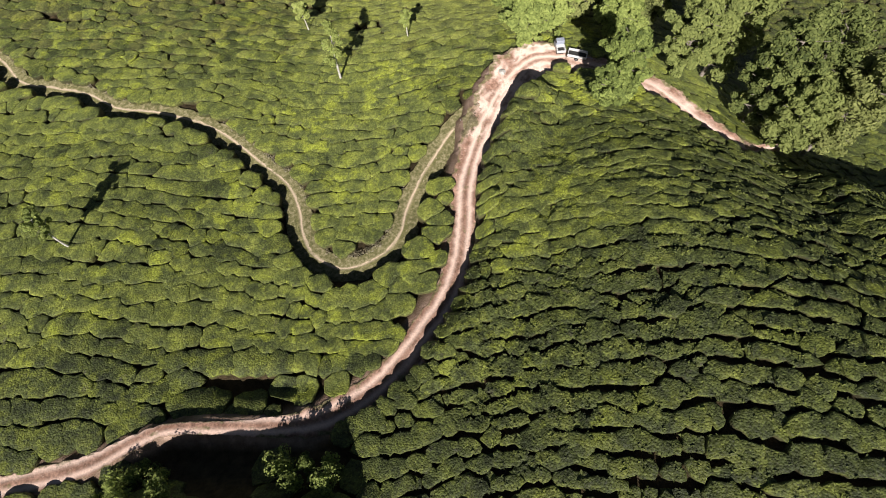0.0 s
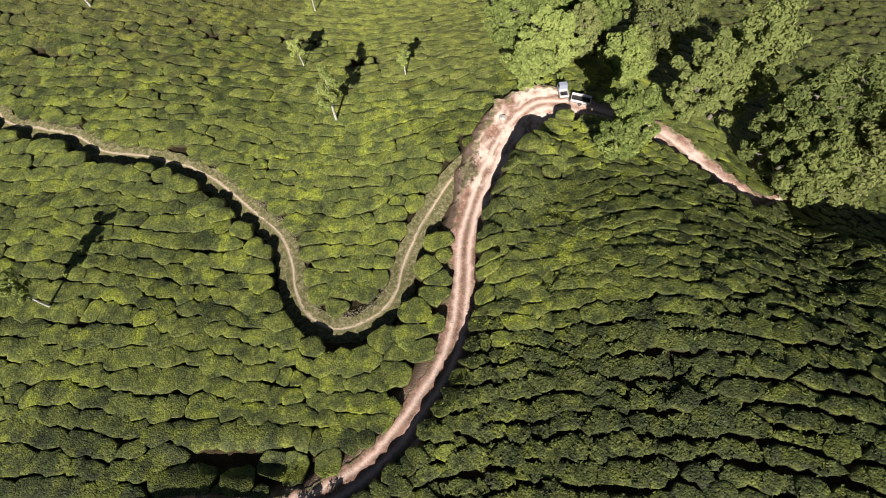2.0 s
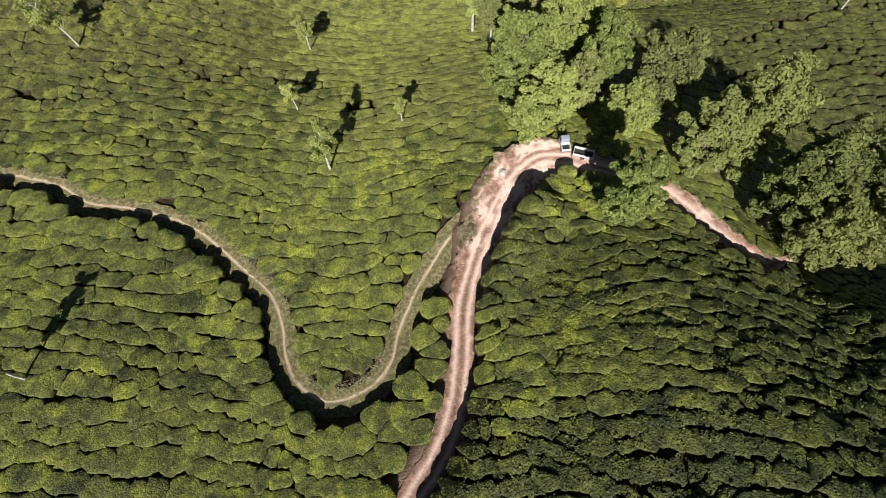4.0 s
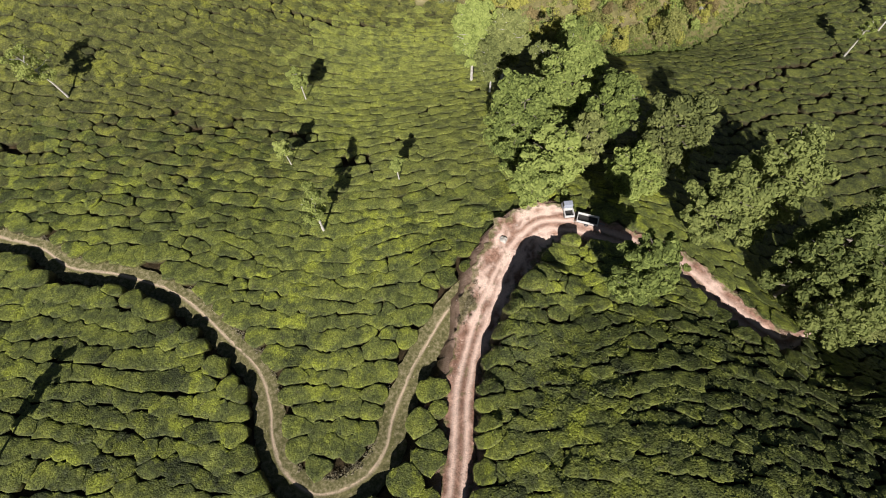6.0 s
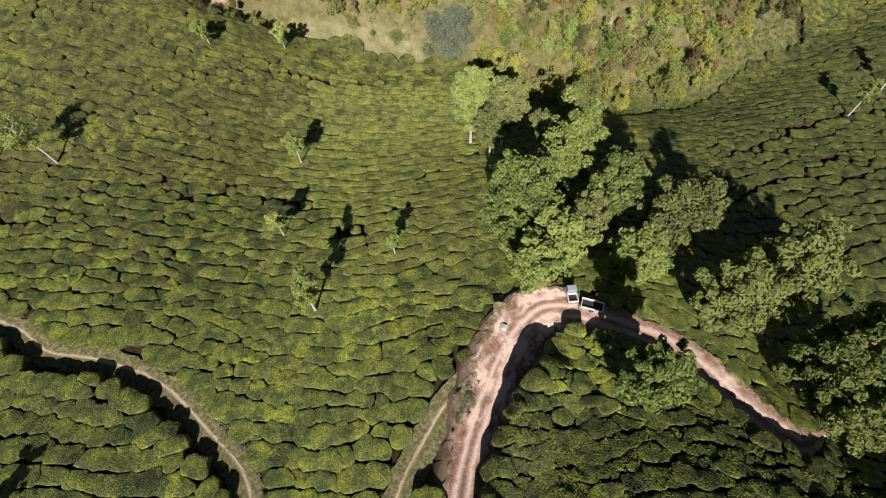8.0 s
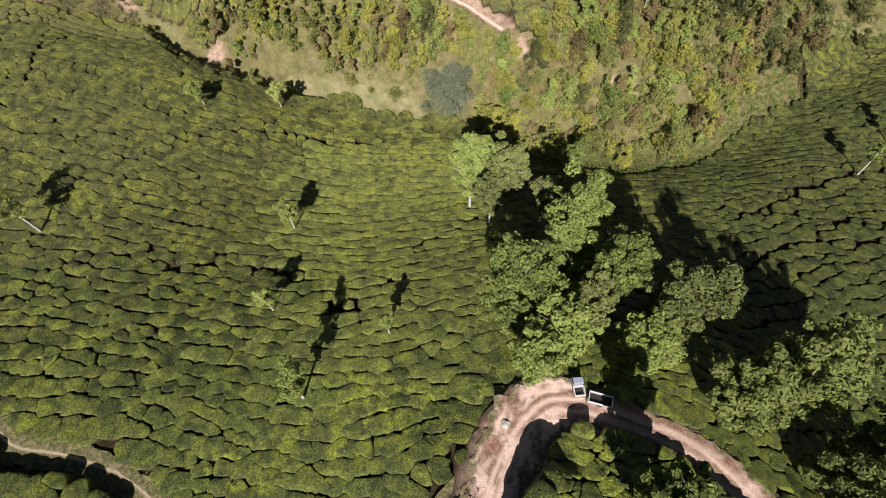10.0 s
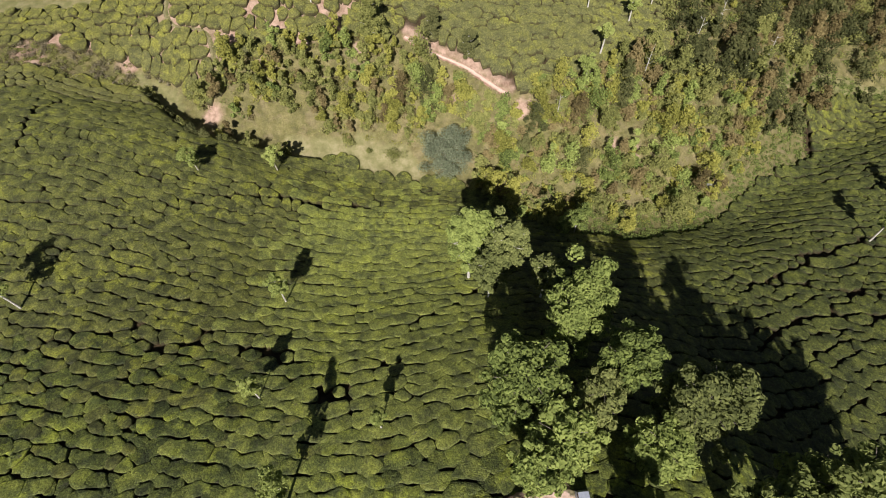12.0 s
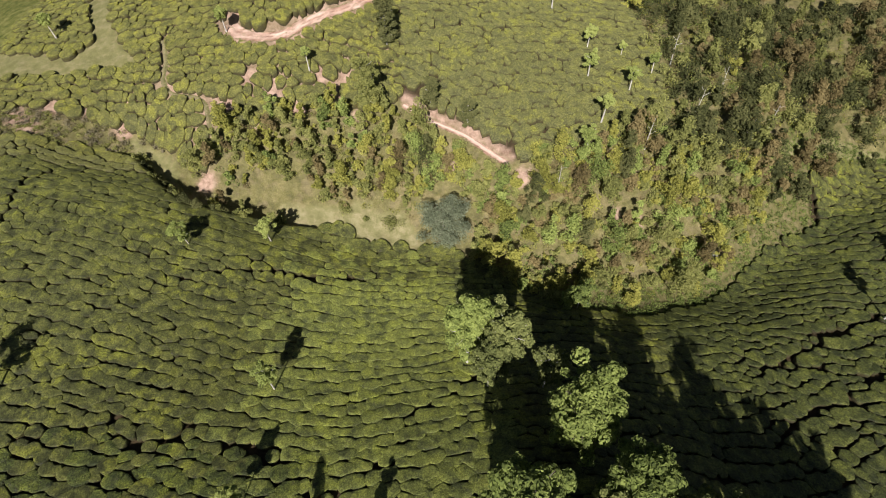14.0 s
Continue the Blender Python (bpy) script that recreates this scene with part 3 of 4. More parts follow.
# long unbroken rows on the slope above the clearing
loose -= 0.4 * smooth(-45, -25, seeds[:, 0]) * (1 - smooth(10, 16, seeds[:, 0])) * smooth(48, 58, seeds[:, 1]) * (1 - smooth(108, 125, seeds[:, 1])) * (rng.random(len(seeds)) < 0.85)
steep = smooth(6, 40, seeds[:, 0]) * (1 - smooth(30, 50, seeds[:, 1])) + smooth(45, 65, seeds[:, 0]) * smooth(70, 85, seeds[:, 1]) * (1 - smooth(125, 140, seeds[:, 1]))
row_gap = rng.uniform(0.06, 0.16, len(seeds)) + 0.07 * smooth(48, 62, seeds[:, 1]) * (1 - smooth(112, 135, seeds[:, 1])) * (1 - smooth(30, 45, seeds[:, 0])) + 0.1 * ((seeds[:, 1] > 145) & ~dry) + 0.16 * dry + 0.04 * dark_shaded + 0.1 * steep + 0.06 * smooth(45, 65, seeds[:, 0]) * smooth(66, 85, seeds[:, 1]) + 0.07 * shaggy * rng.random(len(seeds)) + 0.1 * (1 - smooth(4, 16, seeds[:, 1])) * (seeds[:, 0] > -8)
# the outer bushes inside the bend grow high over the cut bank
bend = inside(EAST, *seeds.T) & (seeds[:, 1] > 24) & (seeds[:, 0] < 19)
path_side = near_line(PATH_LINE[:19], *seeds.T)
lower = (path_side[2] < 0) & (path_side[0] < 5)
overhang = (1 + 0.75 * bend * (1 - smooth(0.9, 2.2, edge)) + 0.3 * lower * (1 - smooth(0.9, 2.2, edge))) * (1 + shaggy * rng.uniform(-0.15, 0.2, len(seeds)))
overhang *= np.where(dry, rng.uniform(0.7, 1.4, len(seeds)), np.where(seeds[:, 1] > 145, 1.3, 1.0))


def compass(angles):
    turn = np.arange(angles) * 2 * math.pi / angles
    return np.cos(turn), np.sin(turn)


def bush_reach(index, ANGLES):
    """How far each bush reaches each way before it meets its neighbours."""
    UX, UY = compass(ANGLES)
    cell = {}
    for n, (x, y) in enumerate(seeds):
        cell.setdefault((int(x // 6), int(y // 6)), []).append(n)
    out = np.zeros((len(index), ANGLES))
    for m, n in enumerate(index):
        x, y = seeds[n]
        i, j = int(x // 6), int(y // 6)
        near = np.array([q for a in (-1, 0, 1) for b in (-1, 0, 1) for q in cell.get((i + a, j + b), ()) if q != n])
        if len(near):
            d = seeds[near] - seeds[n]
            d = d[np.hypot(*d.T) < 6.5]
        else:
            d = np.zeros((0, 2))
        r = np.full(ANGLES, 2.35 ** -9.0)
        if len(d):
            length = np.hypot(*d.T)
            cross = (d[:, 1] / length) ** 2
            gap = loose[n] * (1 - cross) + row_gap[n] * cross
            dot = d[:, :1] * UX + d[:, 1:] * UY
            t = np.where(dot > 1e-3, (length * (length / 2 - gap))[:, None] / np.maximum(dot, 1e-3), 1e3)
            r = r + (np.maximum(t, 0.25) ** -9.0).sum(0)
        out[m] = np.minimum(1.04 * r ** (-1 / 9.0), max(0.5, edge[n] + 0.55))
    return out


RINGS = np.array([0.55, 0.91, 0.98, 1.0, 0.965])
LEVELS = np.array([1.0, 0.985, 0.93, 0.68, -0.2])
# how far each ring takes on the dark wood and gap shade
STEM_SHADES = np.array([0.0, 0.0, 0.0, 0.55, 1.0])


def wobble(x, y, seed):
    return np.sin(x * 2.1 + seed) * np.cos(y * 2.4 - seed) + 0.7 * np.sin(x * 4.3 - y * 3.1 + 2 * seed) + 0.5 * np.cos(x * 7.9 + y * 6.7)


def bush_arrays(index, flecks, ANGLES=18):
    """Verts and faces of tea bushes: low flat-topped mounds that follow the slope, strewn with leaf tufts."""
    UX, UY = compass(ANGLES)
    reach = bush_reach(index, ANGLES)
    n = len(index)
    rough = shaggy[index][:, None]
    reach *= 1 + (0.075 + 0.06 * rough) * rng.normal(size=reach.shape)
    tall = (1.0 + (0.07 + 0.12 * rough[:, 0]) * rng.uniform(-1, 1, n)) * overhang[index]
    tall = tall * np.clip(reach.mean(1) / 1.05, 0.7, 1.0)
    cx, cy = seeds[index].T
    rx = cx[:, None, None] + reach[:, None, :] * RINGS[None, :, None] * UX
    ry = cy[:, None, None] + reach[:, None, :] * RINGS[None, :, None] * UY
    level = tall[:, None, None] * LEVELS[None, :, None] + (0.035 + 0.035 * rough[:, :, None]) * wobble(rx, ry, 0.3) * (LEVELS > 0.3)[None, :, None] + 0.03 * rng.normal(size=rx.shape)
    # the tops keep to the slope, the feet reach down to the ground that was cut
    slope = ground_at(rx, ry, NZZ)
    slope[:, -1] = np.minimum(slope[:, -1], ground_at(rx[:, -1], ry[:, -1]))
    rz = slope + level
    top = np.stack([cx, cy, ground_at(cx, cy, NZZ) + tall * 1.02], -1)[:, None]
    verts = np.concatenate([top, np.stack([rx, ry, rz], -1).reshape(n, -1, 3)], 1)
    per = verts.shape[1]
    k, nxt = np.arange(ANGLES), (np.arange(ANGLES) + 1) % ANGLES
    fan = np.stack([np.zeros(ANGLES, int), 1 + k, 1 + nxt], -1)
    rings = np.concatenate([np.stack([1 + r * ANGLES + k, 1 + (r + 1) * ANGLES + k, 1 + (r + 1) * ANGLES + nxt, 1 + r * ANGLES + nxt], -1) for r in range(len(RINGS) - 1)])
    shift = (np.arange(n) * per)[:, None, None]
    faces = [(fan[None] + shift).reshape(-1, 3), (rings[None] + shift).reshape(-1, 4)]
    stem_shade = np.tile(np.concatenate([[0.0], np.repeat(STEM_SHADES, ANGLES)]), n)
    if flecks:
        who, row, col = np.repeat(np.arange(n), flecks), rng.integers(0, 3, n * flecks), rng.integers(0, ANGLES, n * flecks)
        a = verts[who, 1 + row * ANGLES + col]
        b = verts[who, 1 + np.minimum(row + 1, 3) * ANGLES + (col + 1) % ANGLES]
        c = np.where(rng.random((len(who), 1)) < 0.4, verts[who, 0], b)
        at = a + (c - a) * rng.random((len(who), 1))
        at[:, 2] += 0.02
        size = rng.uniform(0.08, 0.17, (len(who), 1)) * (1 + 0.9 * rough[who])
        u = rng.normal(size=(len(who), 3)) * (1, 1, 0.3)
        u /= np.linalg.norm(u, axis=1)[:, None]
        w = np.cross(u, rng.normal(size=u.shape) * 0.5 + (0, -0.2, 1))
        w /= np.linalg.norm(w, axis=1)[:, None]
        quad = np.stack([at - size * u, at + size * w * 0.6, at + size * u, at - size * w * 0.6], 1)
        faces.append(np.arange(len(who) * 4).reshape(-1, 4) + verts.size // 3)
        return np.concatenate([verts.reshape(-1, 3), quad.reshape(-1, 3)]), faces, np.concatenate([stem_shade, np.zeros(len(who) * 4)])
    return verts.reshape(-1, 3), faces, stem_shade


def tea_mesh(name, verts, faces, stem_shade, material):
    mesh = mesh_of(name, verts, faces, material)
    spread(mesh, "stem_shade", stem_shade)
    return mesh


fresh = (rng.random(len(seeds)) < smooth(-46, -26, seeds[:, 0]) * smooth(56, 74, seeds[:, 1]) * (1 - smooth(118, 140, seeds[:, 1]))) & (seeds[:, 0] < 12) & ~dark_shaded
from_bend = np.hypot(seeds[:, 0] - 8, (seeds[:, 1] - 20) * 0.8)
order = np.argsort(from_bend)
for n in order[:300]:
    verts, faces, stem_shade = bush_arrays(np.array([n]), 40)
    middle = np.array([*seeds[n], float(ground_at(*seeds[n]))])
    bush = new("tea_bush", tea_mesh("tea_bush", verts - middle, faces, stem_shade, TEA_DARK if dark_shaded[n] else TEA_FRESH if fresh[n] else TEA))
    bush.location = middle
    tagged(bush, "low clipped green tea bush on the slope", "tea bush", "tea bushes round the bend of the track")
rest = order[300:]
tops = np.where(fresh, 4, np.where((seeds[:, 0] > 44) & (seeds[:, 1] > 62) & (seeds[:, 1] < 160), 6, np.where(dark_shaded, 1, np.where(dry, 5, np.where(((seeds[:, 1] > 145) & (seeds[:, 0] < 70)), 2, np.where(seeds[:, 1] > 60 + 20 * rng.random(len(seeds)), 3, 0))))))
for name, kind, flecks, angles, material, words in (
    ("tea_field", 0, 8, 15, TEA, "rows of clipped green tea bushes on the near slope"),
    ("mature_tea_field", 1, 14, 14, TEA_DARK, "rows of darker green tea bushes on the hill, shade in their colour"),
    ("hill_tea_field", 6, 6, 12, TEA_HILL, "rows of dull tea bushes on the eastern hill, coloured dark as in shade"),
    ("far_tea_field", 2, 2, 9, TEA_PALE, "rows of pale yellowish green tea on the far hill"),
    ("lower_tea_field", 3, 4, 11, TEA_OLIVE, "rows of clipped olive green tea bushes falling to the valley"),
    ("open_tea_field", 5, 4, 10, TEA_GOLD, "loose yellowish tea bushes with pale soil between them"),
    ("fresh_tea_field", 4, 8, 13, TEA_FRESH, "rows of tea bushes with bright fresh leaf"),
):
    verts, faces, stem_shade = bush_arrays(rest[tops[rest] == kind], flecks, angles)
    tagged(new(name, tea_mesh(name, verts, faces, stem_shade, material)), words, "tea field", kind="stuff")


# ---- trees ----
def part(name, mesh, parent, label=""):
    ob = new(name, mesh)
    ob.parent = parent
    if label:
        ob["label"] = label
    return ob


def tube(points, radii, sides=8):
    """Verts and faces of a tapered bent tube."""
    p, verts = np.array(points, float), []
    ahead = np.gradient(p, axis=0)
    for c, d, r in zip(p, ahead, radii):
        d = Vector(d).normalized()
        a = d.orthogonal().normalized()
        b = d.cross(a)
        for k in range(sides):
            q = k * 2 * math.pi / sides
            verts.append(Vector(c) + float(r) * (math.cos(q) * a + math.sin(q) * b))
    n = len(p)
    faces = [((r * sides + k), (r * sides + (k + 1) % sides), ((r + 1) * sides + (k + 1) % sides), ((r + 1) * sides + k)) for r in range(n - 1) for k in range(sides)]
    return np.array([tuple(v) for v in verts]), np.array(faces)


def joined(pieces):
    verts, faces, shift = [], [], 0
    for v, f in pieces:
        verts.append(v)
        faces.append(f + shift)
        shift += len(v)
    return np.concatenate(verts), [np.concatenate(faces)]


def leaves(centres, radii, count, size, flat=0.7):
    """Leaf sprays over the outsides of many small lobes."""
    who = rng.choice(len(centres), count, p=radii ** 2 / (radii ** 2).sum())
    out = rng.normal(size=(count, 3))
    out[:, 2] = out[:, 2] * 0.8 + 0.25
    out /= np.linalg.norm(out, axis=1)[:, None]
    at = centres[who] + out * radii[who][:, None] * rng.uniform(0.5, 1.16, (count, 1)) * (1, 1, flat)
    u = np.cross(out, rng.normal(size=out.shape))
    u /= np.linalg.norm(u, axis=1)[:, None]
    w = np.cross(u, out + 0.7 * rng.normal(size=out.shape))
    w /= np.linalg.norm(w, axis=1)[:, None]
    s = size * rng.uniform(0.6, 1.3, (count, 1))
    quad = np.stack([at - s * u, at + 0.55 * s * w, at + s * u, at - 0.55 * s * w], 1)
    return quad.reshape(-1, 3), [np.arange(count * 4).reshape(-1, 4)]


def tree(name, x, y, tall, wide, leaf, bark, label, lobes=26, count=5200, size=0.3, bare=0.35, lean=(0.0, 0.0), thick=0.016, slim=1.0, group="", tuft=(0.16, 0.3)):
    """A tree with a tapered trunk, limbs and a crown of leaf sprays."""
    root = tagged(new(name), label, "tree", group)
    root.location = (x, y, float(ground_at(x, y)) - 0.1)
    lx, ly = lean
    spine = [(lx * s * s * tall + 0.15 * math.sin(3 * s + x), ly * s * s * tall + 0.15 * math.cos(4 * s + y), s * tall * 0.93) for s in np.linspace(0, 1, 7)]
    pieces = [tube(spine, [tall * thick * (1.05 - 0.85 * s) for s in np.linspace(0, 1, 7)])]
    centres, radii = [], []
    limbs = max(4, lobes // 4)
    for k in range(limbs):
        s = bare + (0.95 - bare) * (k + 0.5) / limbs
        a = k * 2.4 + x
        girth = wide * (0.45 + 0.6 * math.sin(math.pi * min(1, (s - bare) / (1 - bare) * 0.8 + 0.12))) * slim
        start = np.array([np.interp(s, np.linspace(0, 1, 7), [q[i] for q in spine]) for i in range(3)])
        end = start + (math.cos(a) * girth * 0.72, math.sin(a) * girth * 0.72, 0.12 * tall * rng.uniform(0.4, 1))
        pieces.append(tube([start, start * 0.5 + end * 0.5 + (0, 0, -0.1), end], [tall * thick * 0.4, tall * thick * 0.25, 0.03], 5))
        for m in range(max(2, lobes // limbs)):
            share = rng.uniform(0.35, 1.05)
            centres.append(start + (end - start) * share + rng.normal(size=3) * wide * 0.16)
            radii.append(wide * rng.uniform(*tuft))
    centres.append(np.array(spine[-1]) + (0, 0, 0.02 * tall))
    radii.append(wide * 0.3)
    verts, faces = joined(pieces)
    part("trunk", mesh_of("trunk", verts, faces, bark), root)
    verts, faces = leaves(np.array(centres), np.array(radii), count, size)
    part("crown", mesh_of("crown", verts, faces, leaf, True), root)
    return root


OAK, GROVE = "tall leafy broad tree beside the dirt track", "grove by the track"
for x, y, tall, wide, leaf, count in [
    (3.6, 102.5, 20.5, 4.3, BIG_LEAF, 8500), (7.0, 96.3, 14.5, 3.2, GREY_LEAF, 4500), (10, 100.5, 18.5, 4.0, GREY_LEAF, 6000), (17, 96, 13, 3.0, GREY_LEAF, 3000), (20.2, 85.2, 17.8, 5.0, BIG_LEAF, 8500),
    (10, 71, 18.5, 5.2, BIG_LEAF, 9000), (14, 64, 12, 4.2, BIG_LEAF, 6500), (11.5, 60.8, 11, 3.4, BIG_LEAF, 5000), (21, 71, 10, 3.4, GREY_LEAF, 4000),
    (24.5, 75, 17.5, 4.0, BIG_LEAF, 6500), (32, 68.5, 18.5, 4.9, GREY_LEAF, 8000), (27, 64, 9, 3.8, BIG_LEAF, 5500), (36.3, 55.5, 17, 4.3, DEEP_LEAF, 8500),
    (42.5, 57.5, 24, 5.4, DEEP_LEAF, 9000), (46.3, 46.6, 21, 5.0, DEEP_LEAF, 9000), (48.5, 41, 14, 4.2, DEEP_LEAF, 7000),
    (53, 49, 25, 5.6, DEEP_LEAF, 8500), (57.5, 43, 25, 5.6, GREY_LEAF, 9000), (21.8, 42.6, 14.5, 3.6, BIG_LEAF, 7500),
]:
    tree("broadleaf_tree", x, y, tall, wide * (1.1 if y > 60 else 0.98), leaf, PALE_BARK if y > 95 else GREY_BARK, OAK, 160, int(count * 2.0), 0.31, 0.42 if y > 95 else 0.18, group=GROVE, tuft=(0.1, 0.24))

SHADE = "slender shade tree with a pale trunk among the tea"
for x, y, tall, wide, lean in [
    (-75.7, 88.9, 12.5, 3.2, -0.25), (-31.6, 95.2, 9.5, 1.9, -0.05), (-30, 73.8, 7.5, 1.6, -0.05), (-21, 58.1, 12.5, 2.3, 0.0), (-9.5, 68.4, 7.5, 1.0, 0.0), (-54, 21.2, 10, 1.6, 0.05),
    (-56.2, 125.3, 7, 2.1, -0.15), (-41.9, 132.3, 8.2, 1.9, 0.0), (37, 165, 9.5, 2.0, 0.02), (45, 174.6, 8, 2.0, 0), (26.4, 201, 8.5, 2.2, 0), (35.3, 187, 7, 1.9, 0), (44, 185.6, 5, 1.0, 0),
    (51.7, 180.7, 7, 1.6, 0), (34.6, 177.8, 7.5, 2.0, 0), (32.5, 157, 8.5, 2.2, 0), (-36.6, 171.8, 7, 1.3, 0), (-59, 182, 6.5, 1.6, 0), (-110, 188, 8, 2.2, 0), (96.2, 120.3, 13, 1.8, 0), (109.5, 131, 13, 1.8, 0),
]:
    tree("shade_tree", x, y, tall, wide * 1.1, SHADE_LEAF, PALE_BARK, SHADE, 34, 2600, 0.22, 0.66 if y > 140 else 0.5, (lean, 0), 0.03 if y > 140 else 0.019, group="shade trees in the tea")
tree("valley_tree", 28.3, 120.5, 9, 3.0, BIG_LEAF, PALE_BARK, "small green tree with a pale trunk at the valley edge", 20, 1800, 0.25)
tree("bluegum_tree", -2.1, 141.5, 13.0, 6.8, BLUE_LEAF, GREY_BARK, "rounded blue-grey young gum tree by the stream", 80, 14000, 0.22, 0.08)
for x, y, tall, wide in [(-17.8, 180.4, 13, 3.6), (-20.8, 164.0, 16, 4.4), (-5.8, 167.2, 8.5, 2.7), (3.3, 163.7, 8, 2.6)]:
    tree("conical_tree", x, y, tall, wide, OLIVE_LEAF if tall > 13 else DARK_LEAF, PALE_BARK, "dense conical tree on the far bank", 60, 8000, 0.24, 0.1, slim=0.8, group="conical trees on the bank")


# ---- valley scrub ----
def shrub(name, x, y, tall, wide, leaf, count, size, label):
    ground = float(ground_at(x, y))
    k = max(5, int(count / 60))
    centres = rng.normal(size=(k, 3)) * (wide * 0.3, wide * 0.3, tall * 0.24) + (0, 0, tall * 0.55)
    centres[:, :2] *= np.clip(1.35 - centres[:, 2:] / tall, 0.3, 1.2)
    centres[:, 2] = np.clip(centres[:, 2], tall * 0.15, tall)
    verts, faces = leaves(centres, wide * rng.uniform(0.2, 0.32, k), count, size, 1.0)
    root = new(name, mesh_of(name, verts, faces, leaf, True))
    root.location = (x, y, ground)
    return tagged(root, label, "shrub", "shrubs of the valley")


def scrub_spot():
    while True:
        x, y = rng.uniform(-64, 150), rng.uniform(118, 240)
        if y > 172 and x < 50 or not inside(VALLEY, np.array([x]), np.array([y]))[0] or any(inside(p, np.array([x]), np.array([y]))[0] for p in [MEADOW] + LAWNS):
            continue
        if math.hypot(x + 2.1, y - 141.5) < 6.5 or float(near_line(BANK, np.array([x]), np.array([y]))[0][0]) < 4.6:
            continue
        if any(math.hypot(x - a, y - b) < r * 0.9 + 0.4 for a, b, r in EARTH):
            continue
        if x < -34 and y < 150 and rng.random() < 0.85:
            continue
        if -24 < x < 3 and y < 141.5 or math.hypot(x + 2, y - 143) < 8.5:
            continue
        # the wet green foot of the valley stays open
        if x > 30 and float(near_line(VALLEY[12:20], np.array([x]), np.array([y]))[0][0]) < rng.uniform(4, 12):
            continue
        return x, y


spots = []
for west, wanted, room in ((True, 105, 2.0), (False, 195, 2.9)):
    got, tries = 0, 0
    while got < wanted and tries < 2500:
        tries += 1
        x, y = scrub_spot()
        if (x < -5) != west or west and y > 168 or y > 178 and rng.random() < 0.75:
            continue
        if all(math.hypot(x - a, y - b) > (room if y < 165 else room + 1.3) for a, b in spots):
            spots.append((x, y))
            got += 1


def west_side(x):
    return x < -8


for x, y in spots:
    wood = y > 158 and x > 42
    pick = rng.random()
    mix = ((0.5, DARK_LEAF, "dark green scrub tree"), (0.78, BROWN_LEAF, "brownish half-dry shrub"), (0.94, OLIVE_LEAF, "dull olive scrub tree"), (1.0, YELLOW_LEAF, "yellow-green leafy shrub")) if wood else (
        (0.1, DARK_LEAF, "dark green shrub"), (0.2, BROWN_LEAF, "brownish half-dry shrub"), (0.5, OLIVE_LEAF, "dull olive shrub"), (0.82, YELLOW_LEAF, "yellow-green leafy shrub"), (1.0, BIG_LEAF, "fresh green shrub"))
    pick = 0.1 + 0.78 * pick if west_side(x) else pick
    leaf, words = next((a, b) for share, a, b in mix if pick <= share)
    tall = rng.uniform(6, 11.5) if wood else rng.uniform(5.5, 10.5) * (0.45 if x < -34 and y < 150 else 0.75 if x < -10 else 1.0)
    shrub("shrub", x, y, tall * (1.15 if west_side(x) else 1.0), tall * rng.uniform(0.36, 0.52) * (0.95 if west_side(x) else 1.0), leaf, int(190 + 75 * tall), 0.4 if wood else 0.3, words + " on the valley side")


def thicket(leaf, name, count, label, wood=False):
    """The crowded mass of shrubs between the single ones, joined."""
    centres, radii = [], []
    while len(centres) < count:
        x, y = scrub_spot()
        if wood and not (x > 50 and y > 160) or not wood and (not -58 < x < 84 or y > 170 or x < -8 and (name not in ("yellow_thicket", "olive_thicket") or rng.random() < 0.3)):
            continue
        tall = rng.uniform(3.5, 7.0) if wood else rng.uniform(1.6, 3.8)
        k = 8
        c = rng.normal(size=(k, 3)) * (0.22 * tall, 0.22 * tall, tall * 0.22) + (0, 0, tall * 0.55)
        c[:, 2] = np.clip(c[:, 2], 0.3, tall)
        centres.append(c + (x, y, float(ground_at(x, y))))
        radii.append(np.full(k, tall * 0.22) * rng.uniform(0.8, 1.3, k))
    verts, faces = leaves(np.concatenate(centres), np.concatenate(radii), count * 250, 0.31, 1.0)
    tagged(new(name, mesh_of(name, verts, faces, leaf, True)), label, "undergrowth", kind="stuff")


thicket(YELLOW_LEAF, "yellow_thicket", 130, "crowded yellow-green shrubs on the valley side")
thicket(OLIVE_LEAF, "olive_thicket", 150, "crowded dull olive shrubs on the valley side")
thicket(BROWN_LEAF, "brown_thicket", 70, "crowded brown half-dry shrubs on the valley side")
thicket(BIG_LEAF, "green_thicket", 70, "crowded fresh green shrubs on the valley side")

thicket(DARK_LEAF, "dark_wood", 170, "dense dark scrub wood on the far valley side", True)
thicket(OLIVE_LEAF, "olive_wood", 30, "dense dull olive scrub wood on the far valley side", True)


def low_scrub(count, leaf, name, label, size):
    """Low plants that cover the valley sides, too many to count."""
    at = np.array([scrub_spot() for _ in range(count)])
    centres = np.column_stack([at, ground_at(*at.T)])
    centres = np.concatenate([centres + rng.normal(size=centres.shape) * (0.5, 0.5, 0.1) + (0, 0, rng.uniform(0.2, 1.1)) for _ in range(3)])
    verts, faces = leaves(centres, rng.uniform(0.5, 1.2, len(centres)), count * 50, size)
    tagged(new(name, mesh_of(name, verts, faces, leaf, True)), label, "undergrowth", kind="stuff")


low_scrub(700, YELLOW_LEAF, "yellow_undergrowth", "low yellow-green weeds covering the valley sides", 0.2)
low_scrub(650, BIG_LEAF, "green_undergrowth", "low fresh green weeds covering the valley sides", 0.2)
low_scrub(260, OLIVE_LEAF, "olive_undergrowth", "low olive weeds covering the valley sides", 0.2)
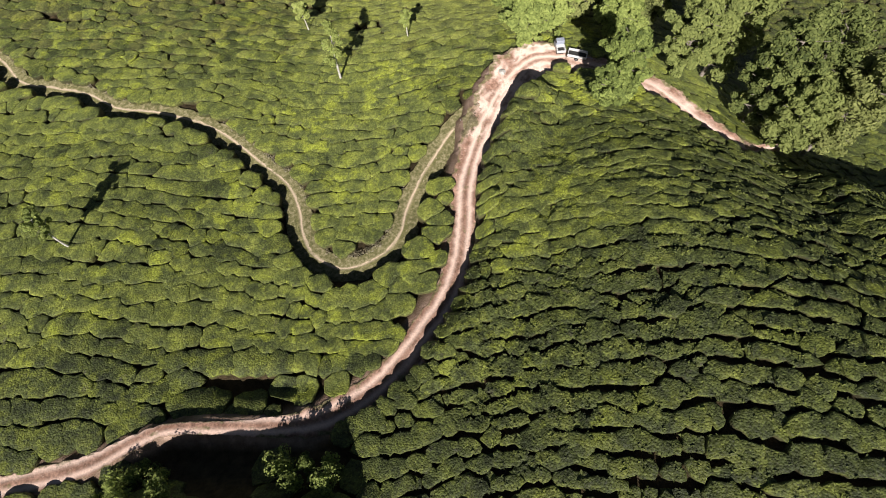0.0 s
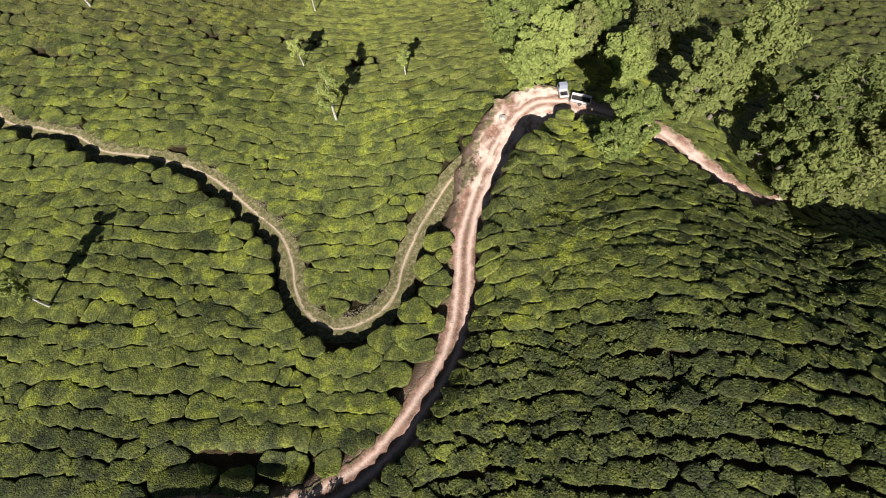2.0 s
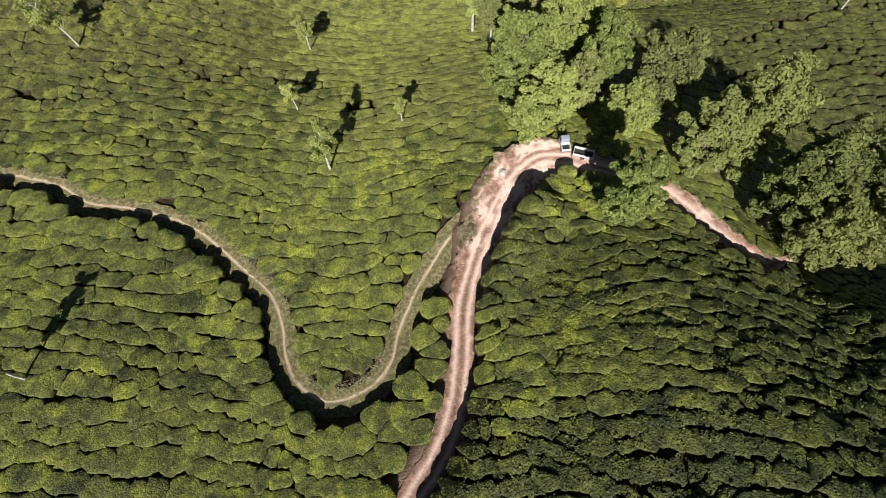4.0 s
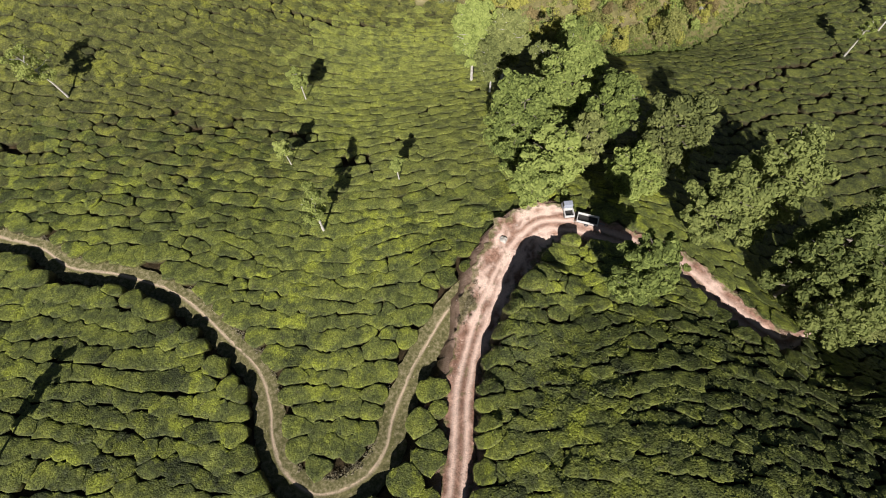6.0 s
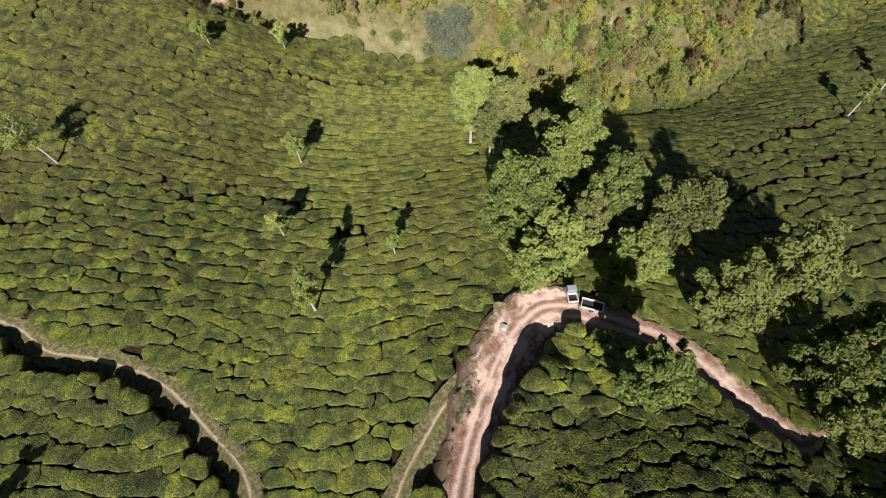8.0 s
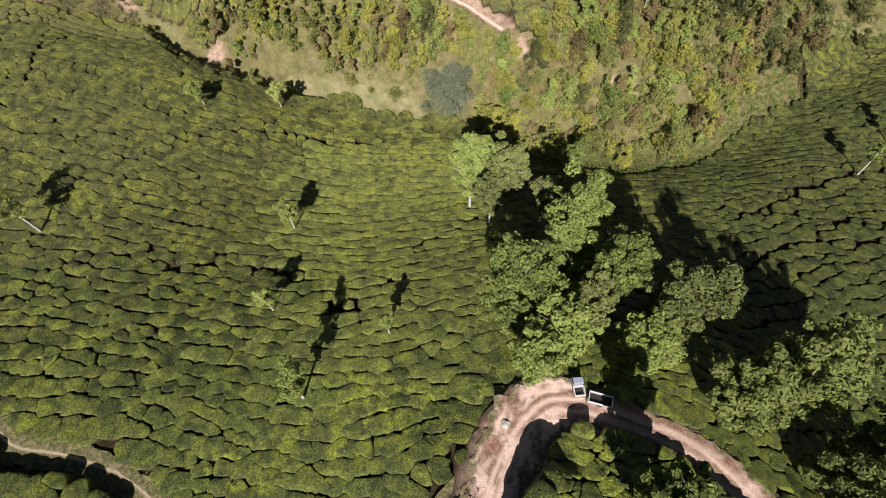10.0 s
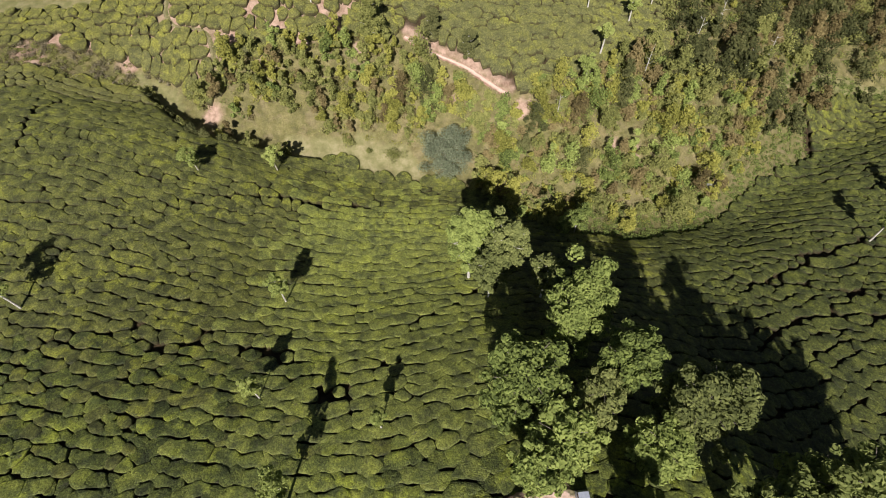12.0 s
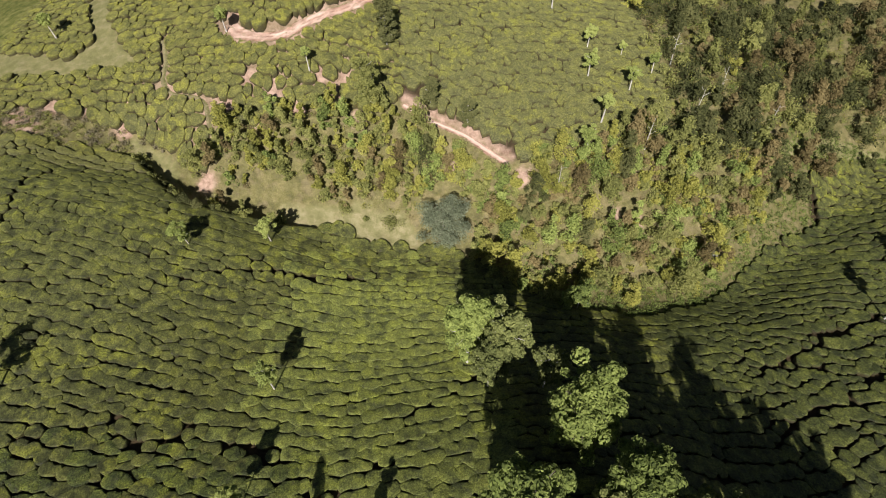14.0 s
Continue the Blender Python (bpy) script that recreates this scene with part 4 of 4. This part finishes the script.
low_scrub(350, BROWN_LEAF, "dry_undergrowth", "low dry brown weeds on the valley sides", 0.2)


# ---- vehicles and stones ----
def block(low, high, bevel=0.04):
    """A bevelled box as a bmesh."""
    bm = bmesh.new()
    bmesh.ops.create_cube(bm, size=1.0)
    for v in bm.verts:
        v.co = [a + (c + 0.5) * (b - a) for c, a, b in zip(v.co, low, high)]
    if bevel:
        bmesh.ops.bevel(bm, geom=bm.edges[:], offset=bevel, segments=2, affect="EDGES", profile=0.5)
    return bm


def piece(name, bm, material, parent, label=""):
    mesh = bpy.data.meshes.new(name)
    bm.to_mesh(mesh)
    bm.free()
    mesh.materials.append(material)
    return part(name, mesh, parent, label)


def wheel(parent, x, y, radius=0.31, width=0.18):
    bm = bmesh.new()
    bmesh.ops.create_cone(bm, cap_ends=True, segments=20, radius1=radius, radius2=radius, depth=width, matrix=Matrix.Translation((x, y, radius)) @ Matrix.Rotation(math.pi / 2, 4, "Y"))
    bmesh.ops.bevel(bm, geom=[e for e in bm.edges if len(e.link_faces) == 2 and e.calc_face_angle() > 1], offset=0.03, segments=2, affect="EDGES")
    tyre = piece("wheel", bm, RUBBER, parent, "black rubber tyre")
    bm = bmesh.new()
    bmesh.ops.create_cone(bm, cap_ends=True, segments=16, radius1=radius * 0.55, radius2=radius * 0.5, depth=width + 0.02, matrix=Matrix.Translation((x, y, radius)) @ Matrix.Rotation(math.pi / 2, 4, "Y"))
    piece("rim", bm, STEEL, tyre)


WHITE_PAINT = paint_material("white_paint", (0.78, 0.78, 0.76))
STEEL = paint_material("grey_steel", (0.35, 0.36, 0.38), 0.4, 0.6)
DARK_PLATE = paint_material("dark_plate", (0.03, 0.028, 0.026), 0.7)
RUBBER = paint_material("rubber", (0.02, 0.02, 0.02), 0.85)
GLASS = paint_material("tinted_glass", (0.015, 0.018, 0.022), 0.08)
CAB_PAINT = paint_material("grey_blue_paint", (0.4, 0.44, 0.53), 0.35)


def light_truck(x, y, turn, length, wide, label):
    """A small truck that faces its own -y: cab with windscreen, load bed with side boards, wheels."""
    root = tagged(new("light_truck"), label, "truck", "")
    root.matrix_world = pose(x, y, float(ground_at(x, y)) + 0.12, 0, 0, turn)
    h, cab = wide / 2, 1.25
    piece("chassis", block((-h * 0.55, -length / 2 + 0.2, 0.3), (h * 0.55, length / 2 - 0.1, 0.5)), DARK_PLATE, root)
    bm = block((-h, -length / 2, 0.35), (h, -length / 2 + cab, 1.75), 0.0)
    for v in bm.verts:
        if v.co.z > 1 and v.co.y < -length / 2 + 0.1:
            v.co.y += 0.42
        if v.co.z > 1:
            v.co.x *= 0.9
    bmesh.ops.bevel(bm, geom=bm.edges[:], offset=0.09, segments=3, affect="EDGES", profile=0.5)
    body = piece("cab", bm, CAB_PAINT, root, "grey-blue painted cab")
    bm = block((-h * 0.78, -0.02, 0.0), (h * 0.78, 0.02, 0.66), 0.015)
    bm.transform(Matrix.Translation((0, -length / 2 + 0.215, 0.98)) @ Matrix.Rotation(-0.29, 4, "X"))
    piece("windscreen", bm, GLASS, body, "dark glass")
    for s in (-1, 1):
        bm = block((-0.015, -0.35, 0), (0.015, 0.35, 0.4), 0.01)
        bm.transform(Matrix.Translation((s * (h * 0.965), -length / 2 + 0.85, 1.15)) @ Matrix.Rotation(-s * 0.07, 4, "Y"))
        piece("side_window", bm, GLASS, body, "dark glass")
        piece("headlight", block((s * h * 0.72 - 0.1, -length / 2 - 0.02, 0.62), (s * h * 0.72 + 0.1, -length / 2 + 0.05, 0.76), 0.02), GLASS, body, "clear headlight")
        piece("mirror", block((s * (h + 0.1) - 0.07, -length / 2 + 0.42, 1.2), (s * (h + 0.1) + 0.07, -length / 2 + 0.47, 1.42), 0.015), DARK_PLATE, body)
        for at in (-length / 2 + 0.5, length / 2 - 0.6):
            wheel(root, s * (h - 0.12), at)
    piece("bumper", block((-h * 0.95, -length / 2 - 0.08, 0.32), (h * 0.95, -length / 2 + 0.02, 0.48)), DARK_PLATE, root)
    back, front = length / 2, -length / 2 + cab + 0.06
    bed = piece("load_bed", block((-h, front, 0.5), (h, back, 0.62), 0.02), DARK_PLATE, root, "dark steel bed floor")
    for low, high in (((-h, front, 0.6), (-h + 0.13, back, 1.05)), ((h - 0.13, front, 0.6), (h, back, 1.05)), ((-h + 0.13, back - 0.13, 0.6), (h - 0.13, back, 1.05)), ((-h + 0.13, front, 0.6), (h - 0.13, front + 0.13, 1.15))):
        piece("side_board", block(low, high, 0.02), WHITE_PAINT, bed, "white painted side board")
    return root


light_truck(16.6, 57.7, 186, 2.65, 1.45, "small grey-blue truck with an empty white-sided bed")


def trailer(x, y, turn, length, wide, label):
    """An open two-wheeled trailer with white side boards and a drawbar."""
    root = tagged(new("trailer"), label, "trailer")
    root.matrix_world = pose(x, y, float(ground_at(x, y)) + 0.12, 0, 0, turn)
    h, half = wide / 2, length / 2
    bed = piece("load_bed", block((-h, -half, 0.5), (h, half, 0.6), 0.02), DARK_PLATE, root, "dark steel bed floor")
    for low, high in (((-h, -half, 0.58), (-h + 0.1, half, 1.05)), ((h - 0.1, -half, 0.58), (h, half, 1.05)), ((-h + 0.1, half - 0.1, 0.58), (h - 0.1, half, 1.05)), ((-h + 0.1, -half, 0.58), (h - 0.1, -half + 0.1, 1.05))):
        piece("side_board", block(low, high, 0.02), WHITE_PAINT, bed, "white painted side board")
    piece("axle", block((-h, -0.06, 0.26), (h, 0.06, 0.38), 0.02), DARK_PLATE, root)
    piece("drawbar", block((-0.06, -half - 1.0, 0.42), (0.06, -half, 0.52), 0.02), STEEL, root)
    piece("prop_stand", block((-0.05, -half - 0.95, 0.0), (0.05, -half - 0.87, 0.45), 0.01), STEEL, root)
    for s in (-1, 1):
        wheel(root, s * (h - 0.05), 0.0)
    return root


trailer(19.3, 56.0, 75, 3.1, 1.5, "open trailer with white side boards in tree shade")


def stone(x, y, size, label, material):
    bm = bmesh.new()
    bmesh.ops.create_icosphere(bm, subdivisions=3, radius=1.0)
    for v in bm.verts:
        v.co *= 1 + 0.35 * noise.noise(v.co * 1.3 + Vector((x, y, 0)))
        v.co = [a * b for a, b in zip(v.co, size)]
    mesh = bpy.data.meshes.new("boulder")
    bm.to_mesh(mesh)
    bm.free()
    mesh.materials.append(material)
    ob = tagged(new("boulder", mesh), label, "boulder")
    ob.location = (x, y, float(ground_at(x, y)) + size[2] * 0.35)
    return ob


PALE_STONE = dirt_material("pale_stone", (0.3, 0.3, 0.29), (0.48, 0.47, 0.45), (0.6, 0.59, 0.57))
stone(67, 140.2, (1.3, 1.6, 1.6), "pale grey boulder in the green valley foot", PALE_STONE)
stone(7.0, 52.9, (0.55, 0.6, 0.4), "pale stone at the edge of the clearing", PALE_BARK)
stone(-2.9, 29.2, (0.8, 0.5, 0.3), "pinkish stone beside the track", ROAD)


# ---- clods on the clearing ----
def clods(count):
    bm_verts, bm_faces = [], []
    cube = np.array([(a, b, c) for a in (-1, 1) for b in (-1, 1) for c in (-1, 1)], float)
    sides = np.array([(0, 1, 3, 2), (4, 6, 7, 5), (0, 4, 5, 1), (2, 3, 7, 6), (0, 2, 6, 4), (1, 5, 7, 3)])
    for k in range(count):
        px, py, _, half = WAYS["track"][rng.integers(len(WAYS["track"]) - 58, len(WAYS["track"]) - 2)]
        x, y = px + rng.normal() * half * 0.6, py + rng.normal() * half * 0.6
        size = rng.uniform(0.03, 0.09)
        bm_verts.append(cube * size * rng.uniform(0.5, 1.2, (8, 3)) + (x, y, float(ground_at(x, y)) + 0.16))
        bm_faces.append(sides + 8 * k)
    tagged(new("clods", mesh_of("clods", np.concatenate(bm_verts), [np.concatenate(bm_faces)], PALE_BARK, True)), "pale clods and stones on the dirt clearing", "stones", kind="stuff")


clods(24)


def foot_grass(count):
    """Lush low growth along the wet foot of the valley."""
    at = []
    while len(at) < count:
        x, y = rng.uniform(15, 135), rng.uniform(116, 185)
        p, q = np.array([x]), np.array([y])
        if inside(VALLEY, p, q)[0] and near_line(VALLEY[11:22], p, q)[0][0] < 13:
            at.append((x, y))
    at = np.array(at)
    centres = np.column_stack([at, ground_at(*at.T) + 0.15])
    verts, faces = leaves(centres, rng.uniform(0.4, 0.9, count), count * 22, 0.2, 0.45)
    tagged(new("valley_grass", mesh_of("valley_grass", verts, faces, BIG_LEAF, True)), "lush low green growth along the valley foot", "undergrowth", kind="stuff")


foot_grass(2100)

for x, y, wide in [(-27, 146, 2.9), (-15.5, 143.6, 4.4), (-22, 144.6, 1.2)]:
    shrub("round_shrub", x, y, wide * 0.6, wide, OLIVE_LEAF, 1100, 0.16, "low rounded shrub on the dry meadow")
tree("bare_tree", 25.5, 149.5, 8, 2.2, BROWN_LEAF, PALE_BARK, "leafless pale grey tree standing in the scrub", 24, 60, 0.12, 0.2)


def path_weeds(count):
    """Grey dry weeds along the lower side of the footpath."""
    way = WAYS["path"]
    pick = rng.integers(4, len(way) - 12, count)
    ahead = np.gradient(way[:, :2], axis=0)[pick]
    ahead /= np.linalg.norm(ahead, axis=1)[:, None]
    off = way[pick, 3] + rng.uniform(-0.35, 0.5, count)
    x, y = way[pick, 0] - ahead[:, 1] * off, way[pick, 1] + ahead[:, 0] * off
    keep = np.sin(pick * 0.11) + rng.normal(0, 0.5, count) > 0.0
    centres = np.column_stack([x, y, ground_at(x, y) + 0.2])[keep]
    verts, faces = leaves(centres, rng.uniform(0.2, 0.45, len(centres)), len(centres) * 14, 0.14, 0.9)
    tagged(new("path_weeds", mesh_of("path_weeds", verts, faces, DRY_LEAF, True)), "grey dry weeds along the footpath edge", "weeds", kind="stuff")


path_weeds(900)

# ---- bushes over the ravine and along the edge of the western hump ----
for x, y, tall, wide in [(-18.6, -6.4, 4.8, 2.6), (-15.8, -6.4, 4.2, 1.9), (-13.3, -6.4, 4.0, 2.0), (-16.6, -8.0, 4.4, 2.6), (-13.6, -8.2, 4.0, 2.6), (-34.8, -7.6, 2.6, 2.2), (-32.4, -8.4, 2.0, 2.0), (-36.9, -9.0, 2.6, 2.4), (-30.6, -9.6, 2.4, 2.8), (-35.2, -10.2, 2.2, 2.4), (-38.4, -10.6, 2.0, 2.4)]:
    shrub("ravine_bush", x, y, tall, wide, BIG_LEAF, 900, 0.17, "green bush standing out of the shaded ravine")
# shrubs added along the rim, about half dark-leaved, to deepen the shade there
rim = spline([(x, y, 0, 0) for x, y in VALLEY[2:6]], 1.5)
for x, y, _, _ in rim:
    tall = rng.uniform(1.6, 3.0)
    shrub("rim_shrub", x + rng.normal(0, 0.5) + 0.7, y + rng.normal(0, 0.5) + 0.7, tall, tall * 0.9, DARK_LEAF if rng.random() < 0.5 else OLIVE_LEAF, 500, 0.2, "shrub added on the rim of the tea hump to deepen its shade")


def west_scrub(count):
    """Low brown and olive weeds on the flat behind the western hump."""
    for leaf, name, words in ((DRY_LEAF, "dry_weeds", "low dry brown weeds behind the tea hump"), (OLIVE_LEAF, "olive_weeds", "low olive weeds behind the tea hump")):
        x, y = rng.uniform(-112, -72, count), rng.uniform(150, 166, count)
        keep = inside(VALLEY, x, y) & ~np.any([inside(lawn, x, y) for lawn in LAWNS], 0)
        x, y = x[keep], y[keep]
        centres = np.column_stack([x, y, ground_at(x, y) + 0.25])
        verts, faces = leaves(centres, rng.uniform(0.4, 1.0, len(x)), len(x) * 45, 0.19, 0.8)
        tagged(new(name, mesh_of(name, verts, faces, leaf, True)), words, "weeds", kind="stuff")


west_scrub(260)



def verge_weeds(count):
    """Brown weeds on the earth between the footpath and the track."""
    x = rng.normal(1.7, 0.7, count)
    y = 42.6 + 1.5 * (x - 1.7) + rng.normal(0, 1.2, count)
    centres = np.column_stack([x, y, ground_at(x, y) + 0.15])
    verts, faces = leaves(centres, rng.uniform(0.2, 0.4, count), count * 16, 0.12, 0.7)
    tagged(new("verge_weeds", mesh_of("verge_weeds", verts, faces, DRY_LEAF, True)), "brown weeds on the earth between path and track", "weeds", kind="stuff")


verge_weeds(70)

for x, y in [(62, 170), (70, 178), (58, 186), (75, 165), (84, 172), (48, 160)]:
    tree("bare_tree", x, y, 10, 2.0, BROWN_LEAF, PALE_BARK, "thin leafless pale tree in the scrub wood", 20, 60, 0.12, 0.3)
